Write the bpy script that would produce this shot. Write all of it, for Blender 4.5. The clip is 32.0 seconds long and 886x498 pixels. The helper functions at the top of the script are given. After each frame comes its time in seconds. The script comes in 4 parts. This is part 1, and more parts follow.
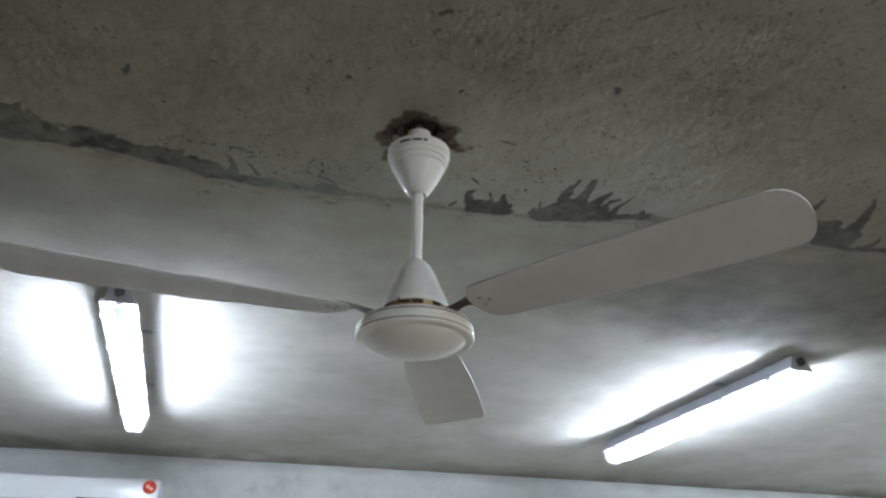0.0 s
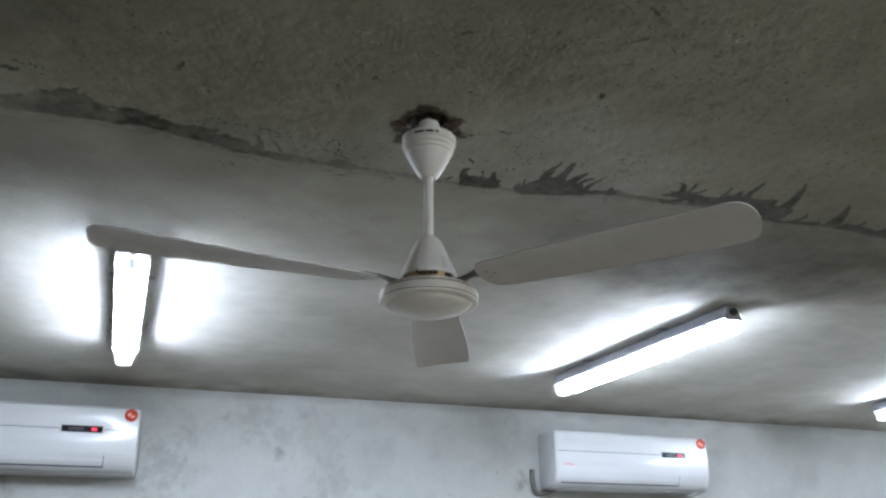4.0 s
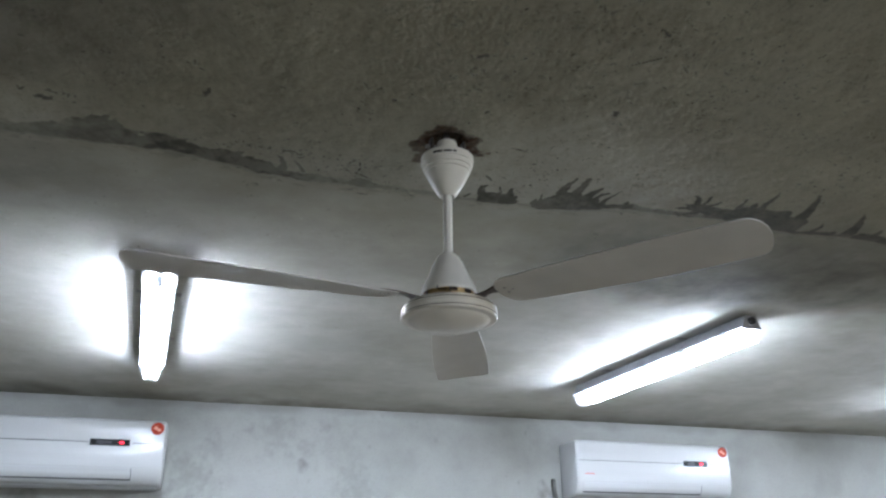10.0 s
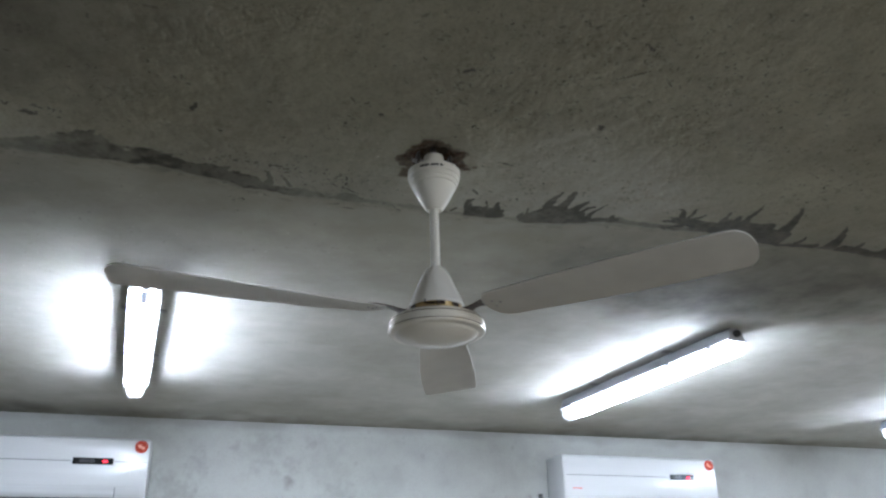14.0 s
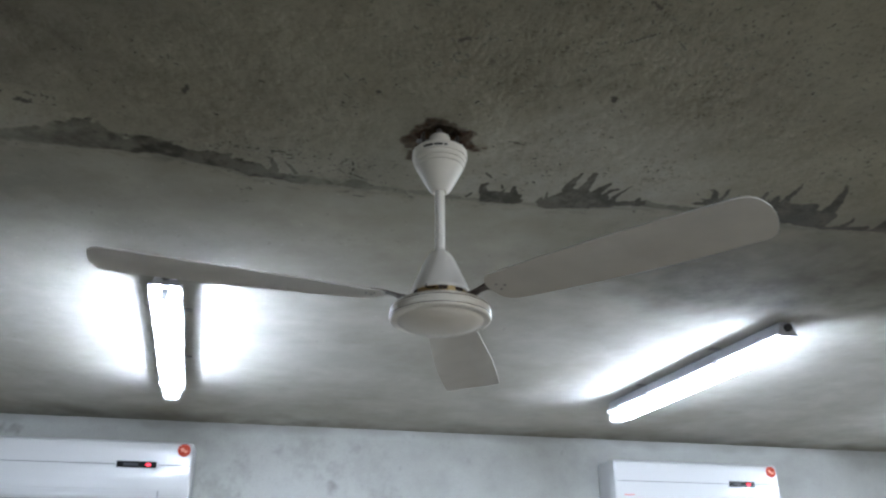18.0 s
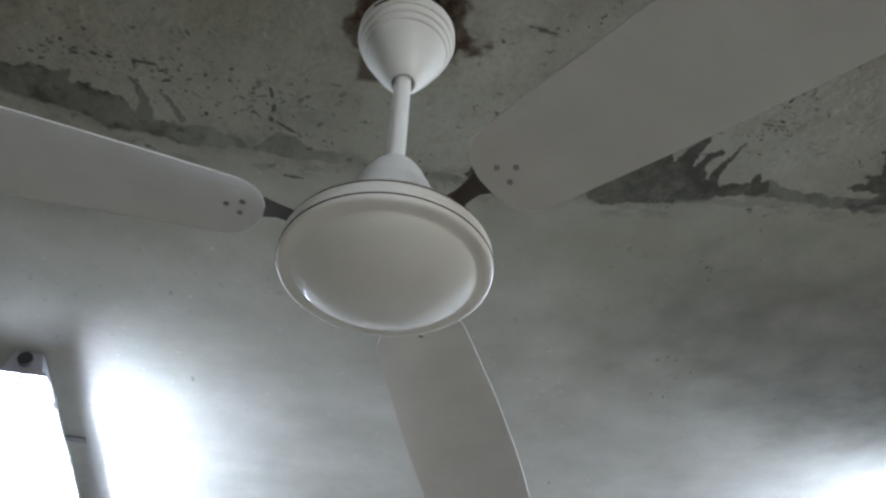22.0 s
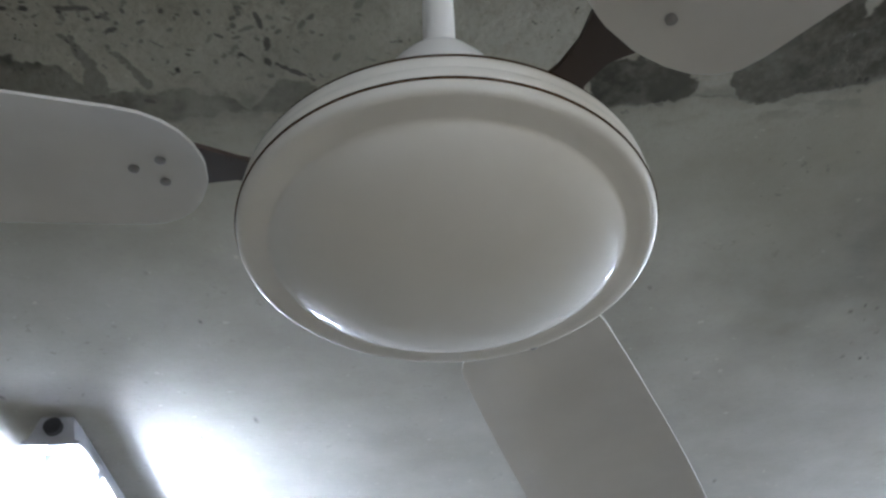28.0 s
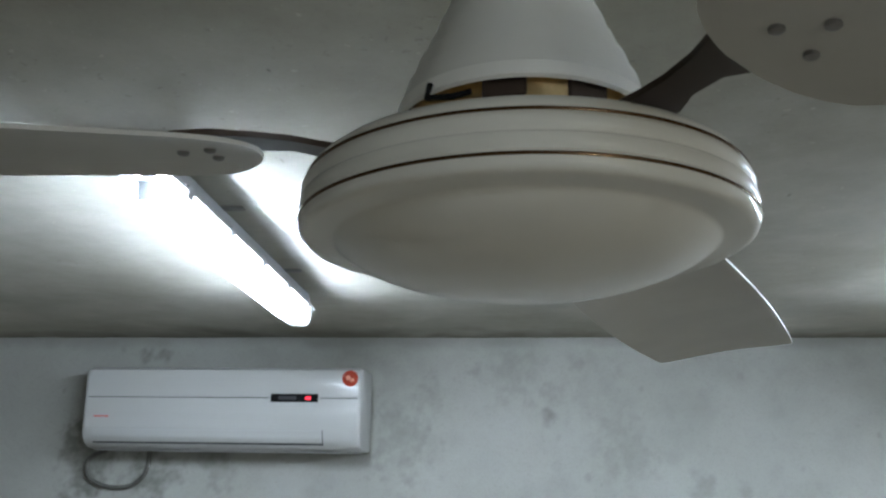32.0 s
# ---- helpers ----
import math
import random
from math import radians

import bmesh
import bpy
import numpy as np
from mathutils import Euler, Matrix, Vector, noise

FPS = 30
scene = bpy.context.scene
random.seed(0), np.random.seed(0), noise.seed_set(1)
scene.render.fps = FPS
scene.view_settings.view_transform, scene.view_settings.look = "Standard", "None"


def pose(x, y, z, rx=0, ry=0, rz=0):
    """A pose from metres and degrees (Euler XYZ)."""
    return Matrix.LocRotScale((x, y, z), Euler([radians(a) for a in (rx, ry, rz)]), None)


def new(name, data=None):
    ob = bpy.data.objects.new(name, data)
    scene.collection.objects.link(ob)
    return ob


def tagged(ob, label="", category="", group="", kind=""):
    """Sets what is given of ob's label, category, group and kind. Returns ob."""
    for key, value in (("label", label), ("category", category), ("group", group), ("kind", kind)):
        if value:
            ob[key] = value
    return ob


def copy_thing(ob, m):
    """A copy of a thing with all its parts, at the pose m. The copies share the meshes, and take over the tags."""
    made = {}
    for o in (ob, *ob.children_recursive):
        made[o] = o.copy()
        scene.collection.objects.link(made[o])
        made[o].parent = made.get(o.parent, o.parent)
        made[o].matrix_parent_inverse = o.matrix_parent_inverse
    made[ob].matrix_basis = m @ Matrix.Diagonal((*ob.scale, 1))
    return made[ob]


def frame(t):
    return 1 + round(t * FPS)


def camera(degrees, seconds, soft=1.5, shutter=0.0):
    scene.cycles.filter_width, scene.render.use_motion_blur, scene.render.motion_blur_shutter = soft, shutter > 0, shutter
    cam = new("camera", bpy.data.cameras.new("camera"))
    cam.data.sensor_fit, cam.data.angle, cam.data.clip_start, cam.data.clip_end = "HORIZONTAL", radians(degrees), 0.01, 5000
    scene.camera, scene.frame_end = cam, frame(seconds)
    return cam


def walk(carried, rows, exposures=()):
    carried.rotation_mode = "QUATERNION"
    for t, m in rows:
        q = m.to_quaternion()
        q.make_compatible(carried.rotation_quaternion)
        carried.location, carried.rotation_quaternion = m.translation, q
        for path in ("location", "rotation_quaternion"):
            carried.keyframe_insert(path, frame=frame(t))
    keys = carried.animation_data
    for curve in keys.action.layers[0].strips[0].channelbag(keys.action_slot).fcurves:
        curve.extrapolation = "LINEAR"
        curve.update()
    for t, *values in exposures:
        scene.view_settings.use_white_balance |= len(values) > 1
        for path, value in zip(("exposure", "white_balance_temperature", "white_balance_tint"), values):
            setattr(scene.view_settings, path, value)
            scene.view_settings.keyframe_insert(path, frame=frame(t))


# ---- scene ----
cam = camera(55.75, 32.0, soft=2.5)

# seconds, x, y, z, yaw, pitch, lean
PATH = [
    (0, -0.2359, -1.1387, 1.6990, -13.71, 26.74, 0.36),
    (0.5, -0.2516, -1.1700, 1.6830, -13.21, 26.28, 0.04),
    (1, -0.2436, -1.2222, 1.6697, -12.48, 25.32, 0.04),
    (1.5, -0.2569, -1.2550, 1.6681, -11.79, 24.18, -0.10),
    (2, -0.3267, -1.2806, 1.6742, -11.50, 23.36, 0.10),
    (2.5, -0.3874, -1.3064, 1.6727, -12.38, 22.66, 0.25),
    (3, -0.4051, -1.3242, 1.6732, -14.74, 22.15, 0.04),
    (3.5, -0.4131, -1.3392, 1.6737, -16.90, 21.84, -0.14),
    (4, -0.4208, -1.3441, 1.6754, -18.43, 21.79, -0.35),
    (4.5, -0.4219, -1.3479, 1.6814, -19.02, 21.77, -0.58),
    (6.5, -0.4326, -1.3699, 1.6812, -18.80, 22.34, -1.80),
    (7, -0.4466, -1.3726, 1.6817, -18.29, 22.58, -2.39),
    (7.5, -0.4410, -1.3795, 1.6825, -17.45, 22.68, -2.39),
    (8, -0.4253, -1.3822, 1.6798, -16.93, 22.62, -2.41),
    (8.5, -0.4167, -1.3856, 1.6766, -16.82, 22.46, -2.57),
    (9, -0.4225, -1.3840, 1.6743, -16.93, 22.38, -2.65),
    (9.5, -0.4326, -1.3801, 1.6714, -16.84, 22.34, -1.53),
    (10, -0.4347, -1.3838, 1.6742, -17.05, 22.41, -0.57),
    (10.5, -0.4316, -1.3866, 1.6789, -17.46, 22.63, -0.76),
    (11, -0.4349, -1.3843, 1.6794, -17.86, 22.68, -0.82),
    (11.5, -0.4330, -1.3904, 1.6776, -18.07, 22.75, -0.57),
    (12, -0.4189, -1.4048, 1.6709, -18.74, 22.90, -0.89),
    (12.5, -0.4203, -1.4003, 1.6674, -18.67, 22.99, -1.27),
    (13, -0.4315, -1.3891, 1.6753, -18.50, 23.14, -1.58),
    (13.5, -0.4366, -1.3815, 1.6745, -18.18, 23.30, -1.61),
    (14, -0.4390, -1.3826, 1.6703, -18.19, 23.46, -1.31),
    (14.5, -0.4402, -1.3882, 1.6666, -18.37, 23.61, 0.15),
    (16.5, -0.4057, -1.3842, 1.6528, -17.99, 23.86, 1.53),
    (17, -0.3759, -1.3635, 1.6555, -16.11, 23.86, 0.73),
    (17.5, -0.3422, -1.3401, 1.6552, -14.37, 24.00, 0.53),
    (18, -0.3079, -1.3222, 1.6567, -13.32, 24.23, -0.34),
    (18.5, -0.2833, -1.3063, 1.6512, -12.53, 24.51, 0.06),
    (19, -0.2602, -1.2927, 1.6585, -11.79, 24.91, -0.51),
    (19.5, -0.2277, -1.2756, 1.6580, -10.71, 25.49, -0.65),
    (20, -0.1710, -1.2566, 1.6600, -9.08, 26.31, 0.38),
    (20.5, -0.1414, -1.1615, 1.6702, -8.77, 27.13, 0.41),
    (20.6, -0.1287, -1.1103, 1.6797, -8.51, 27.37, 0.54),
    (21, -0.1303, -0.9020, 1.6992, -9.63, 31.80, 0.62),
    (21.3, -0.1095, -0.7712, 1.7139, -11.21, 37.21, 0.22),
    (21.6, -0.0874, -0.6753, 1.7018, -11.41, 39.04, 0.47),
    (22, -0.0328, -0.5213, 1.7014, -8.68, 41.47, 1.99),
    (22.3, -0.0016, -0.4296, 1.7106, -3.46, 43.92, 1.55),
    (22.6, 0.0012, -0.3898, 1.7120, 1.31, 45.98, 0.50),
    (23, 0.0030, -0.3497, 1.7176, 5.45, 47.88, 1.88),
    (24, 0.0035, -0.3400, 1.7352, 5.34, 47.85, 0.66),
    (25, 0.0163, -0.3435, 1.7426, 4.61, 48.04, 1.85),
    (25.5, 0.0103, -0.3132, 1.7654, 4.43, 49.16, 1.57),
    (27.5, 0.0076, -0.2498, 1.8931, -0.02, 42.56, -0.78),
    (28, -0.0046, -0.2697, 1.9062, -0.58, 40.14, -1.95),
    (28.6, -0.0031, -0.2787, 1.9108, 0.37, 39.58, -0.40),
    (29, 0.0025, -0.2921, 1.9350, 0.25, 35.77, -0.79),
    (29.3, -0.0034, -0.2957, 1.9489, 0.85, 33.35, -0.40),
    (29.7, -0.0023, -0.2902, 1.9694, 2.30, 28.83, -0.14),
    (30, -0.0013, -0.3085, 1.9880, 3.43, 26.54, -1.15),
    (30.2, -0.0019, -0.3336, 1.9945, 4.37, 25.06, -0.46),
    (30.8, -0.0077, -0.3570, 2.0002, 6.00, 21.55, 0.63),
    (31, -0.0019, -0.3560, 2.0070, 6.01, 20.24, 0.97),
    (31.2, -0.0049, -0.3431, 2.0158, 6.17, 18.44, 1.37),
    (31.6, -0.0085, -0.3241, 2.0247, 5.62, 15.31, 1.06),
    (32, -0.0020, -0.3179, 2.0462, 5.32, 14.89, 0.83),
]
walk(cam, [(t, pose(x, y, z, 90 + p, 0, w) @ pose(0, 0, 0, 0, 0, r)) for t, x, y, z, w, p, r in PATH],
     exposures=[(0.0, 0.26, 6500, 10), (2.0, 0.13, 6500, 10), (3.0, 0.02, 6500, 10), (4.0, 0.04, 6500, 10), (10.0, 0.06, 6500, 10), (14.0, 0.09, 6500, 10), (17.0, 0.10, 6500, 10), (19.0, 0.14, 6500, 10), (20.0, 0.38, 6450, 10), (22.0, 0.36, 6300, 10),
                (23.0, 0.72, 6250, 10.5), (25.5, 0.68, 6250, 11), (28.0, 0.30, 6250, 11.5), (29.0, 0.10, 6300, 11), (30.0, -0.34, 6350, 9), (31.0, -0.36, 6500, 7), (32.0, -0.44, 6650, 4)])

# ---- sizes of the room ----
CEIL = 2.5
WALL_Y = 2.584
LEFT_X, RIGHT_X, BACK_Y = -3.2, 4.6, -3.4
TUBE_POWER = 250.0

# ---- world: the room is closed, the sky only glows faintly ----
world = bpy.data.worlds.new("world")
scene.world = world
world.use_nodes = True
world.node_tree.nodes["Background"].inputs[0].default_value = (0.6, 0.7, 0.9, 1)
world.node_tree.nodes["Background"].inputs[1].default_value = 0.05


def daylight(name, m, width, height, watts):
    """Sky light that enters by an opening in a wall."""
    data = bpy.data.lights.new(name, "AREA")
    data.shape, data.size, data.size_y, data.energy, data.color = "RECTANGLE", width, height, watts, (1.0, 0.99, 0.94)
    ob = new(name, data)
    ob.matrix_basis = m
    return ob


daylight("window_daylight", pose(2.7, BACK_Y - 0.16, 1.55, 90, 0, 0), 2.4, 1.2, 42.0)


# ---- materials ----
def material(name):
    m = bpy.data.materials.new(name)
    m.use_nodes = True
    return m, m.node_tree.nodes, m.node_tree.links, m.node_tree.nodes["Principled BSDF"]


def noise_node(nodes, links, scale, detail=4.0, rough=0.6, coord="Object"):
    tc = nodes.new("ShaderNodeTexCoord")
    n = nodes.new("ShaderNodeTexNoise")
    n.inputs["Scale"].default_value = scale
    n.inputs["Detail"].default_value = detail
    n.inputs["Roughness"].default_value = rough
    links.new(tc.outputs[coord], n.inputs["Vector"])
    return n.outputs["Fac"]


def ramp(nodes, links, value, lo, hi, c0=(0, 0, 0, 1), c1=(1, 1, 1, 1)):
    r = nodes.new("ShaderNodeValToRGB")
    r.color_ramp.elements[0].position, r.color_ramp.elements[1].position = lo, hi
    r.color_ramp.elements[0].color, r.color_ramp.elements[1].color = c0, c1
    links.new(value, r.inputs[0])
    return r.outputs[0]


def mixed(nodes, links, fac, a, b, mode="MIX"):
    n = nodes.new("ShaderNodeMix")
    n.data_type, n.blend_type = "RGBA", mode
    for value, socket in ((fac, n.inputs[0]), (a, n.inputs[6]), (b, n.inputs[7])):
        if isinstance(value, (int, float, tuple)):
            socket.default_value = value
        else:
            links.new(value, socket)
    return n.outputs[2]


def attribute(nodes, name):
    n = nodes.new("ShaderNodeAttribute")
    n.attribute_name = name
    return n.outputs["Fac"]


def maths(nodes, links, op, a, b, c=0.5):
    n = nodes.new("ShaderNodeMath")
    n.operation = op
    n.inputs[2].default_value = c
    for value, socket in ((a, n.inputs[0]), (b, n.inputs[1])):
        if isinstance(value, (int, float)):
            socket.default_value = value
        else:
            links.new(value, socket)
    return n.outputs[0]


def bump(nodes, links, bsdf, height, strength, distance):
    b = nodes.new("ShaderNodeBump")
    b.inputs["Strength"].default_value, b.inputs["Distance"].default_value = strength, distance
    links.new(height, b.inputs["Height"])
    links.new(b.outputs[0], bsdf.inputs["Normal"])


def simple(name, color, rough=0.5, metal=0.0, speck=0.0, scale=40.0, coat=0.0, relief=0.0):
    m, nodes, links, p = material(name)
    p.inputs["Roughness"].default_value, p.inputs["Metallic"].default_value = rough, metal
    p.inputs["Coat Weight"].default_value = coat
    if speck:
        low = tuple(c * (1 - speck) for c in color) + (1,)
        f = ramp(nodes, links, noise_node(nodes, links, scale, 6), 0.35, 0.65, low, tuple(color) + (1,))
        links.new(f, p.inputs["Base Color"])
        g = noise_node(nodes, links, scale * 0.3, 3)
        links.new(maths(nodes, links, "MULTIPLY_ADD", g, 0.25), p.inputs["Roughness"])
        p.inputs["Roughness"].links[0].from_node.inputs[2].default_value = rough - 0.12
    else:
        p.inputs["Base Color"].default_value = tuple(color) + (1,)
    if relief:
        bump(nodes, links, p, noise_node(nodes, links, scale * 3, 5), relief, 0.002)
    return m


def ceiling_material():
    m, nodes, links, p = material("cement_plaster_ceiling")
    cloud = noise_node(nodes, links, 1.7, 5, 0.6)
    mid = noise_node(nodes, links, 9.0, 6, 0.65)
    grain = noise_node(nodes, links, 130.0, 5, 0.7)
    fine = noise_node(nodes, links, 420.0, 3, 0.7)
    raw = attribute(nodes, "raw")
    # smooth plaster, its colour raised to carry the lamps' wide spill, and darker coarse plaster
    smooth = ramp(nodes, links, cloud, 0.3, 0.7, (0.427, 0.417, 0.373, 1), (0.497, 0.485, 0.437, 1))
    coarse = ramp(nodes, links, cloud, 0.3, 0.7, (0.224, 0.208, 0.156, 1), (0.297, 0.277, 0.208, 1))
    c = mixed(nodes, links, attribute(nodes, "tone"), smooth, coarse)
    c = mixed(nodes, links, 1.0, c, ramp(nodes, links, mid, 0.3, 0.7, (0.92, 0.915, 0.905, 1), (1.05, 1.05, 1.05, 1)), "MULTIPLY")
    tc = nodes.new("ShaderNodeTexCoord")
    stretch = nodes.new("ShaderNodeMapping")
    stretch.inputs["Scale"].default_value, stretch.inputs["Rotation"].default_value = (2.5, 4.0, 1.0), (0, 0, 0.6)
    sweep = nodes.new("ShaderNodeTexNoise")
    sweep.inputs["Scale"].default_value, sweep.inputs["Detail"].default_value, sweep.inputs["Distortion"].default_value = 1.6, 5.0, 0.8
    links.new(tc.outputs["Object"], stretch.inputs["Vector"])
    links.new(stretch.outputs[0], sweep.inputs["Vector"])
    c = mixed(nodes, links, 1.0, c, ramp(nodes, links, sweep.outputs["Fac"], 0.30, 0.70, (0.95, 0.95, 0.945, 1), (1.03, 1.03, 1.03, 1)), "MULTIPLY")
    patch = ramp(nodes, links, noise_node(nodes, links, 2.3, 5, 0.6), 0.38, 0.60, (0.86, 0.85, 0.825, 1), (1.03, 1.035, 1.035, 1))
    c = mixed(nodes, links, 1.0, c, patch, "MULTIPLY")
    scuff = noise_node(nodes, links, 38.0, 7, 0.75)
    c = mixed(nodes, links, maths(nodes, links, "MULTIPLY", raw, 0.75), c, mixed(nodes, links, 1.0, c, ramp(nodes, links, scuff, 0.33, 0.48, (0.76, 0.745, 0.72, 1), (1.03, 1.03, 1.03, 1)), "MULTIPLY"))
    speck = ramp(nodes, links, grain, 0.28, 0.5, (0.72, 0.71, 0.69, 1), (1, 1, 1, 1))
    c = mixed(nodes, links, maths(nodes, links, "MULTIPLY_ADD", raw, 0.45, 0.2), c, mixed(nodes, links, 1.0, c, speck, "MULTIPLY"))
    spots = ramp(nodes, links, noise_node(nodes, links, 75.0, 3, 0.55), 0.30, 0.345, (1, 1, 1, 1), (0, 0, 0, 1))
    where = ramp(nodes, links, noise_node(nodes, links, 5.0, 4, 0.6), 0.44, 0.60)
    c = mixed(nodes, links, maths(nodes, links, "MULTIPLY", maths(nodes, links, "MULTIPLY", spots, where), maths(nodes, links, "MULTIPLY", maths(nodes, links, "ADD", raw, 0.35), 0.65)), c, (0.035, 0.032, 0.028, 1))
    flecks = ramp(nodes, links, noise_node(nodes, links, 210.0, 2, 0.5), 0.285, 0.325, (1, 1, 1, 1), (0, 0, 0, 1))
    c = mixed(nodes, links, maths(nodes, links, "MULTIPLY", maths(nodes, links, "MULTIPLY", flecks, where), maths(nodes, links, "MULTIPLY_ADD", raw, 0.6, 0.1)), c, (0.05, 0.047, 0.042, 1))
    chips = ramp(nodes, links, noise_node(nodes, links, 60.0, 4, 0.6), 0.66, 0.71)
    c = mixed(nodes, links, maths(nodes, links, "MULTIPLY", chips, 0.5), c, mixed(nodes, links, 1.0, c, (1.5, 1.5, 1.48, 1), "MULTIPLY"))
    stain = attribute(nodes, "stain")
    dark = ramp(nodes, links, mid, 0.3, 0.7, (0.039, 0.037, 0.028, 1), (0.092, 0.087, 0.067, 1))
    c = mixed(nodes, links, stain, c, dark)
    c = mixed(nodes, links, attribute(nodes, "rust"), c, ramp(nodes, links, grain, 0.35, 0.65, (0.016, 0.009, 0.006, 1), (0.100, 0.055, 0.030, 1)))
    # mould blotches by the wall, and broad dimming painted into the plaster colour
    c = mixed(nodes, links, attribute(nodes, "mould_dim"), c, ramp(nodes, links, mid, 0.35, 0.65, (0.10, 0.094, 0.072, 1), (0.178, 0.166, 0.134, 1)))
    c = mixed(nodes, links, attribute(nodes, "pit"), c, (0.035, 0.032, 0.028, 1))
    links.new(c, p.inputs["Base Color"])
    p.inputs["Roughness"].default_value, p.inputs["Specular IOR Level"].default_value = 0.9, 0.08
    h = maths(nodes, links, "ADD", maths(nodes, links, "MULTIPLY", grain, maths(nodes, links, "MULTIPLY_ADD", raw, 0.45, 0.12)), maths(nodes, links, "MULTIPLY", fine, 0.12))
    h = maths(nodes, links, "ADD", h, maths(nodes, links, "MULTIPLY", mid, maths(nodes, links, "MULTIPLY", raw, 0.9)))
    bump(nodes, links, p, h, 0.65, 0.004)
    return m


def wall_material():
    m, nodes, links, p = material("grey_plaster_wall")
    cloud = noise_node(nodes, links, 1.3, 6, 0.6)
    mid = noise_node(nodes, links, 6.0, 6, 0.65)
    grain = noise_node(nodes, links, 160.0, 5, 0.7)
    c = ramp(nodes, links, cloud, 0.3, 0.7, (0.325, 0.328, 0.314, 1), (0.40, 0.404, 0.388, 1))
    c = mixed(nodes, links, 1.0, c, ramp(nodes, links, mid, 0.3, 0.75, (0.92, 0.92, 0.905, 1), (1.025, 1.025, 1.015, 1)), "MULTIPLY")
    c = mixed(nodes, links, 1.0, c, ramp(nodes, links, grain, 0.25, 0.5, (0.86, 0.86, 0.85, 1), (1, 1, 1, 1)), "MULTIPLY")
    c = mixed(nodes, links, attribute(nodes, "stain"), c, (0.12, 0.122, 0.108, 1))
    links.new(c, p.inputs["Base Color"])
    p.inputs["Roughness"].default_value, p.inputs["Specular IOR Level"].default_value = 0.85, 0.12
    bump(nodes, links, p, maths(nodes, links, "ADD", grain, maths(nodes, links, "MULTIPLY", mid, 1.5)), 0.4, 0.003)
    return m


CEMENT = ceiling_material()
PLASTER = wall_material()
PLAIN_WALL = simple("plain_plaster", (0.5, 0.5, 0.48), 0.85, speck=0.15, scale=5)
FLOOR = simple("grey_floor_tile", (0.152, 0.122, 0.086), 0.5, speck=0.2, scale=8)
IVORY = simple("ivory_enamel", (0.73, 0.70, 0.62), 0.62, speck=0.05, scale=14, coat=0.55)
IVORY_MATT = simple("ivory_painted_steel", (0.87, 0.845, 0.78), 0.5, speck=0.05, scale=18, coat=0.4)
for enamel, gloss in ((IVORY, 0.03), (IVORY_MATT, 0.10)):
    enamel.node_tree.nodes["Principled BSDF"].inputs["Specular IOR Level"].default_value = 0.15
    enamel.node_tree.nodes["Principled BSDF"].inputs["Coat Roughness"].default_value = gloss
BLADE = simple("beige_blade_paint", (0.56, 0.54, 0.49), 0.55, speck=0.1, scale=12)
BROWN = simple("dark_brown_paint", (0.045, 0.03, 0.022), 0.35)
STRIPE = simple("gold_brown_stripe", (0.13, 0.07, 0.026), 0.25, metal=0.8)
GOLD = simple("gold_trim", (0.78, 0.58, 0.30), 0.28, metal=1.0, speck=0.3, scale=60)
BLACK = simple("black_plastic", (0.010, 0.010, 0.011), 0.12)
INK = simple("dark_print", (0.02, 0.02, 0.02), 0.5)
AC_WHITE = simple("white_plastic", (0.43, 0.436, 0.428), 0.35, speck=0.0, scale=9, coat=0.22)
AC_WHITE.node_tree.nodes["Principled BSDF"].inputs["Coat Roughness"].default_value = 0.10
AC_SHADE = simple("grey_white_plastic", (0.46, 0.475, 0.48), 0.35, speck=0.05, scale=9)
SEAM = simple("seam_grey", (0.06, 0.063, 0.066), 0.6)
DIGITS = simple("dim_display", (0.045, 0.045, 0.05), 0.3)
RED = simple("orange_red_sticker", (0.42, 0.055, 0.030), 0.7, speck=0.2, scale=90)
for dull in (BLACK, DIGITS, RED):
    dull.node_tree.nodes["Principled BSDF"].inputs["Specular IOR Level"].default_value = 0.12
PALE = simple("pale_print", (0.68, 0.26, 0.17), 0.4)
LOGO = simple("red_print", (0.55, 0.06, 0.06), 0.4)
HOUSING = simple("light_grey_polycarbonate", (0.33, 0.335, 0.35), 0.45, speck=0.06, scale=20)
HOLDER = simple("grey_lamp_holder", (0.16, 0.165, 0.17), 0.5)
TRAY = simple("white_reflector", (0.85, 0.86, 0.88), 0.35)
RUBBER = simple("dark_rubber", (0.03, 0.03, 0.032), 0.7, speck=0.3, scale=30)
HOSE = simple("grimy_hose", (0.10, 0.10, 0.09), 0.7, speck=0.3, scale=25)
DARK_STEEL = simple("dark_steel", (0.06, 0.052, 0.045), 0.5, metal=0.5, speck=0.3, scale=60)
STEEL = simple("dull_steel", (0.30, 0.29, 0.28), 0.45, metal=0.8, speck=0.2, scale=50)


def glowing(name, color, strength):
    m, nodes, links, p = material(name)
    p.inputs["Base Color"].default_value = color + (1,)
    p.inputs["Emission Color"].default_value = color + (1,)
    p.inputs["Emission Strength"].default_value = strength
    return m


TUBE = glowing("lit_tube", (0.775, 0.885, 1.07), TUBE_POWER)
LED = glowing("red_led", (1.0, 0.03, 0.06), 2.5)


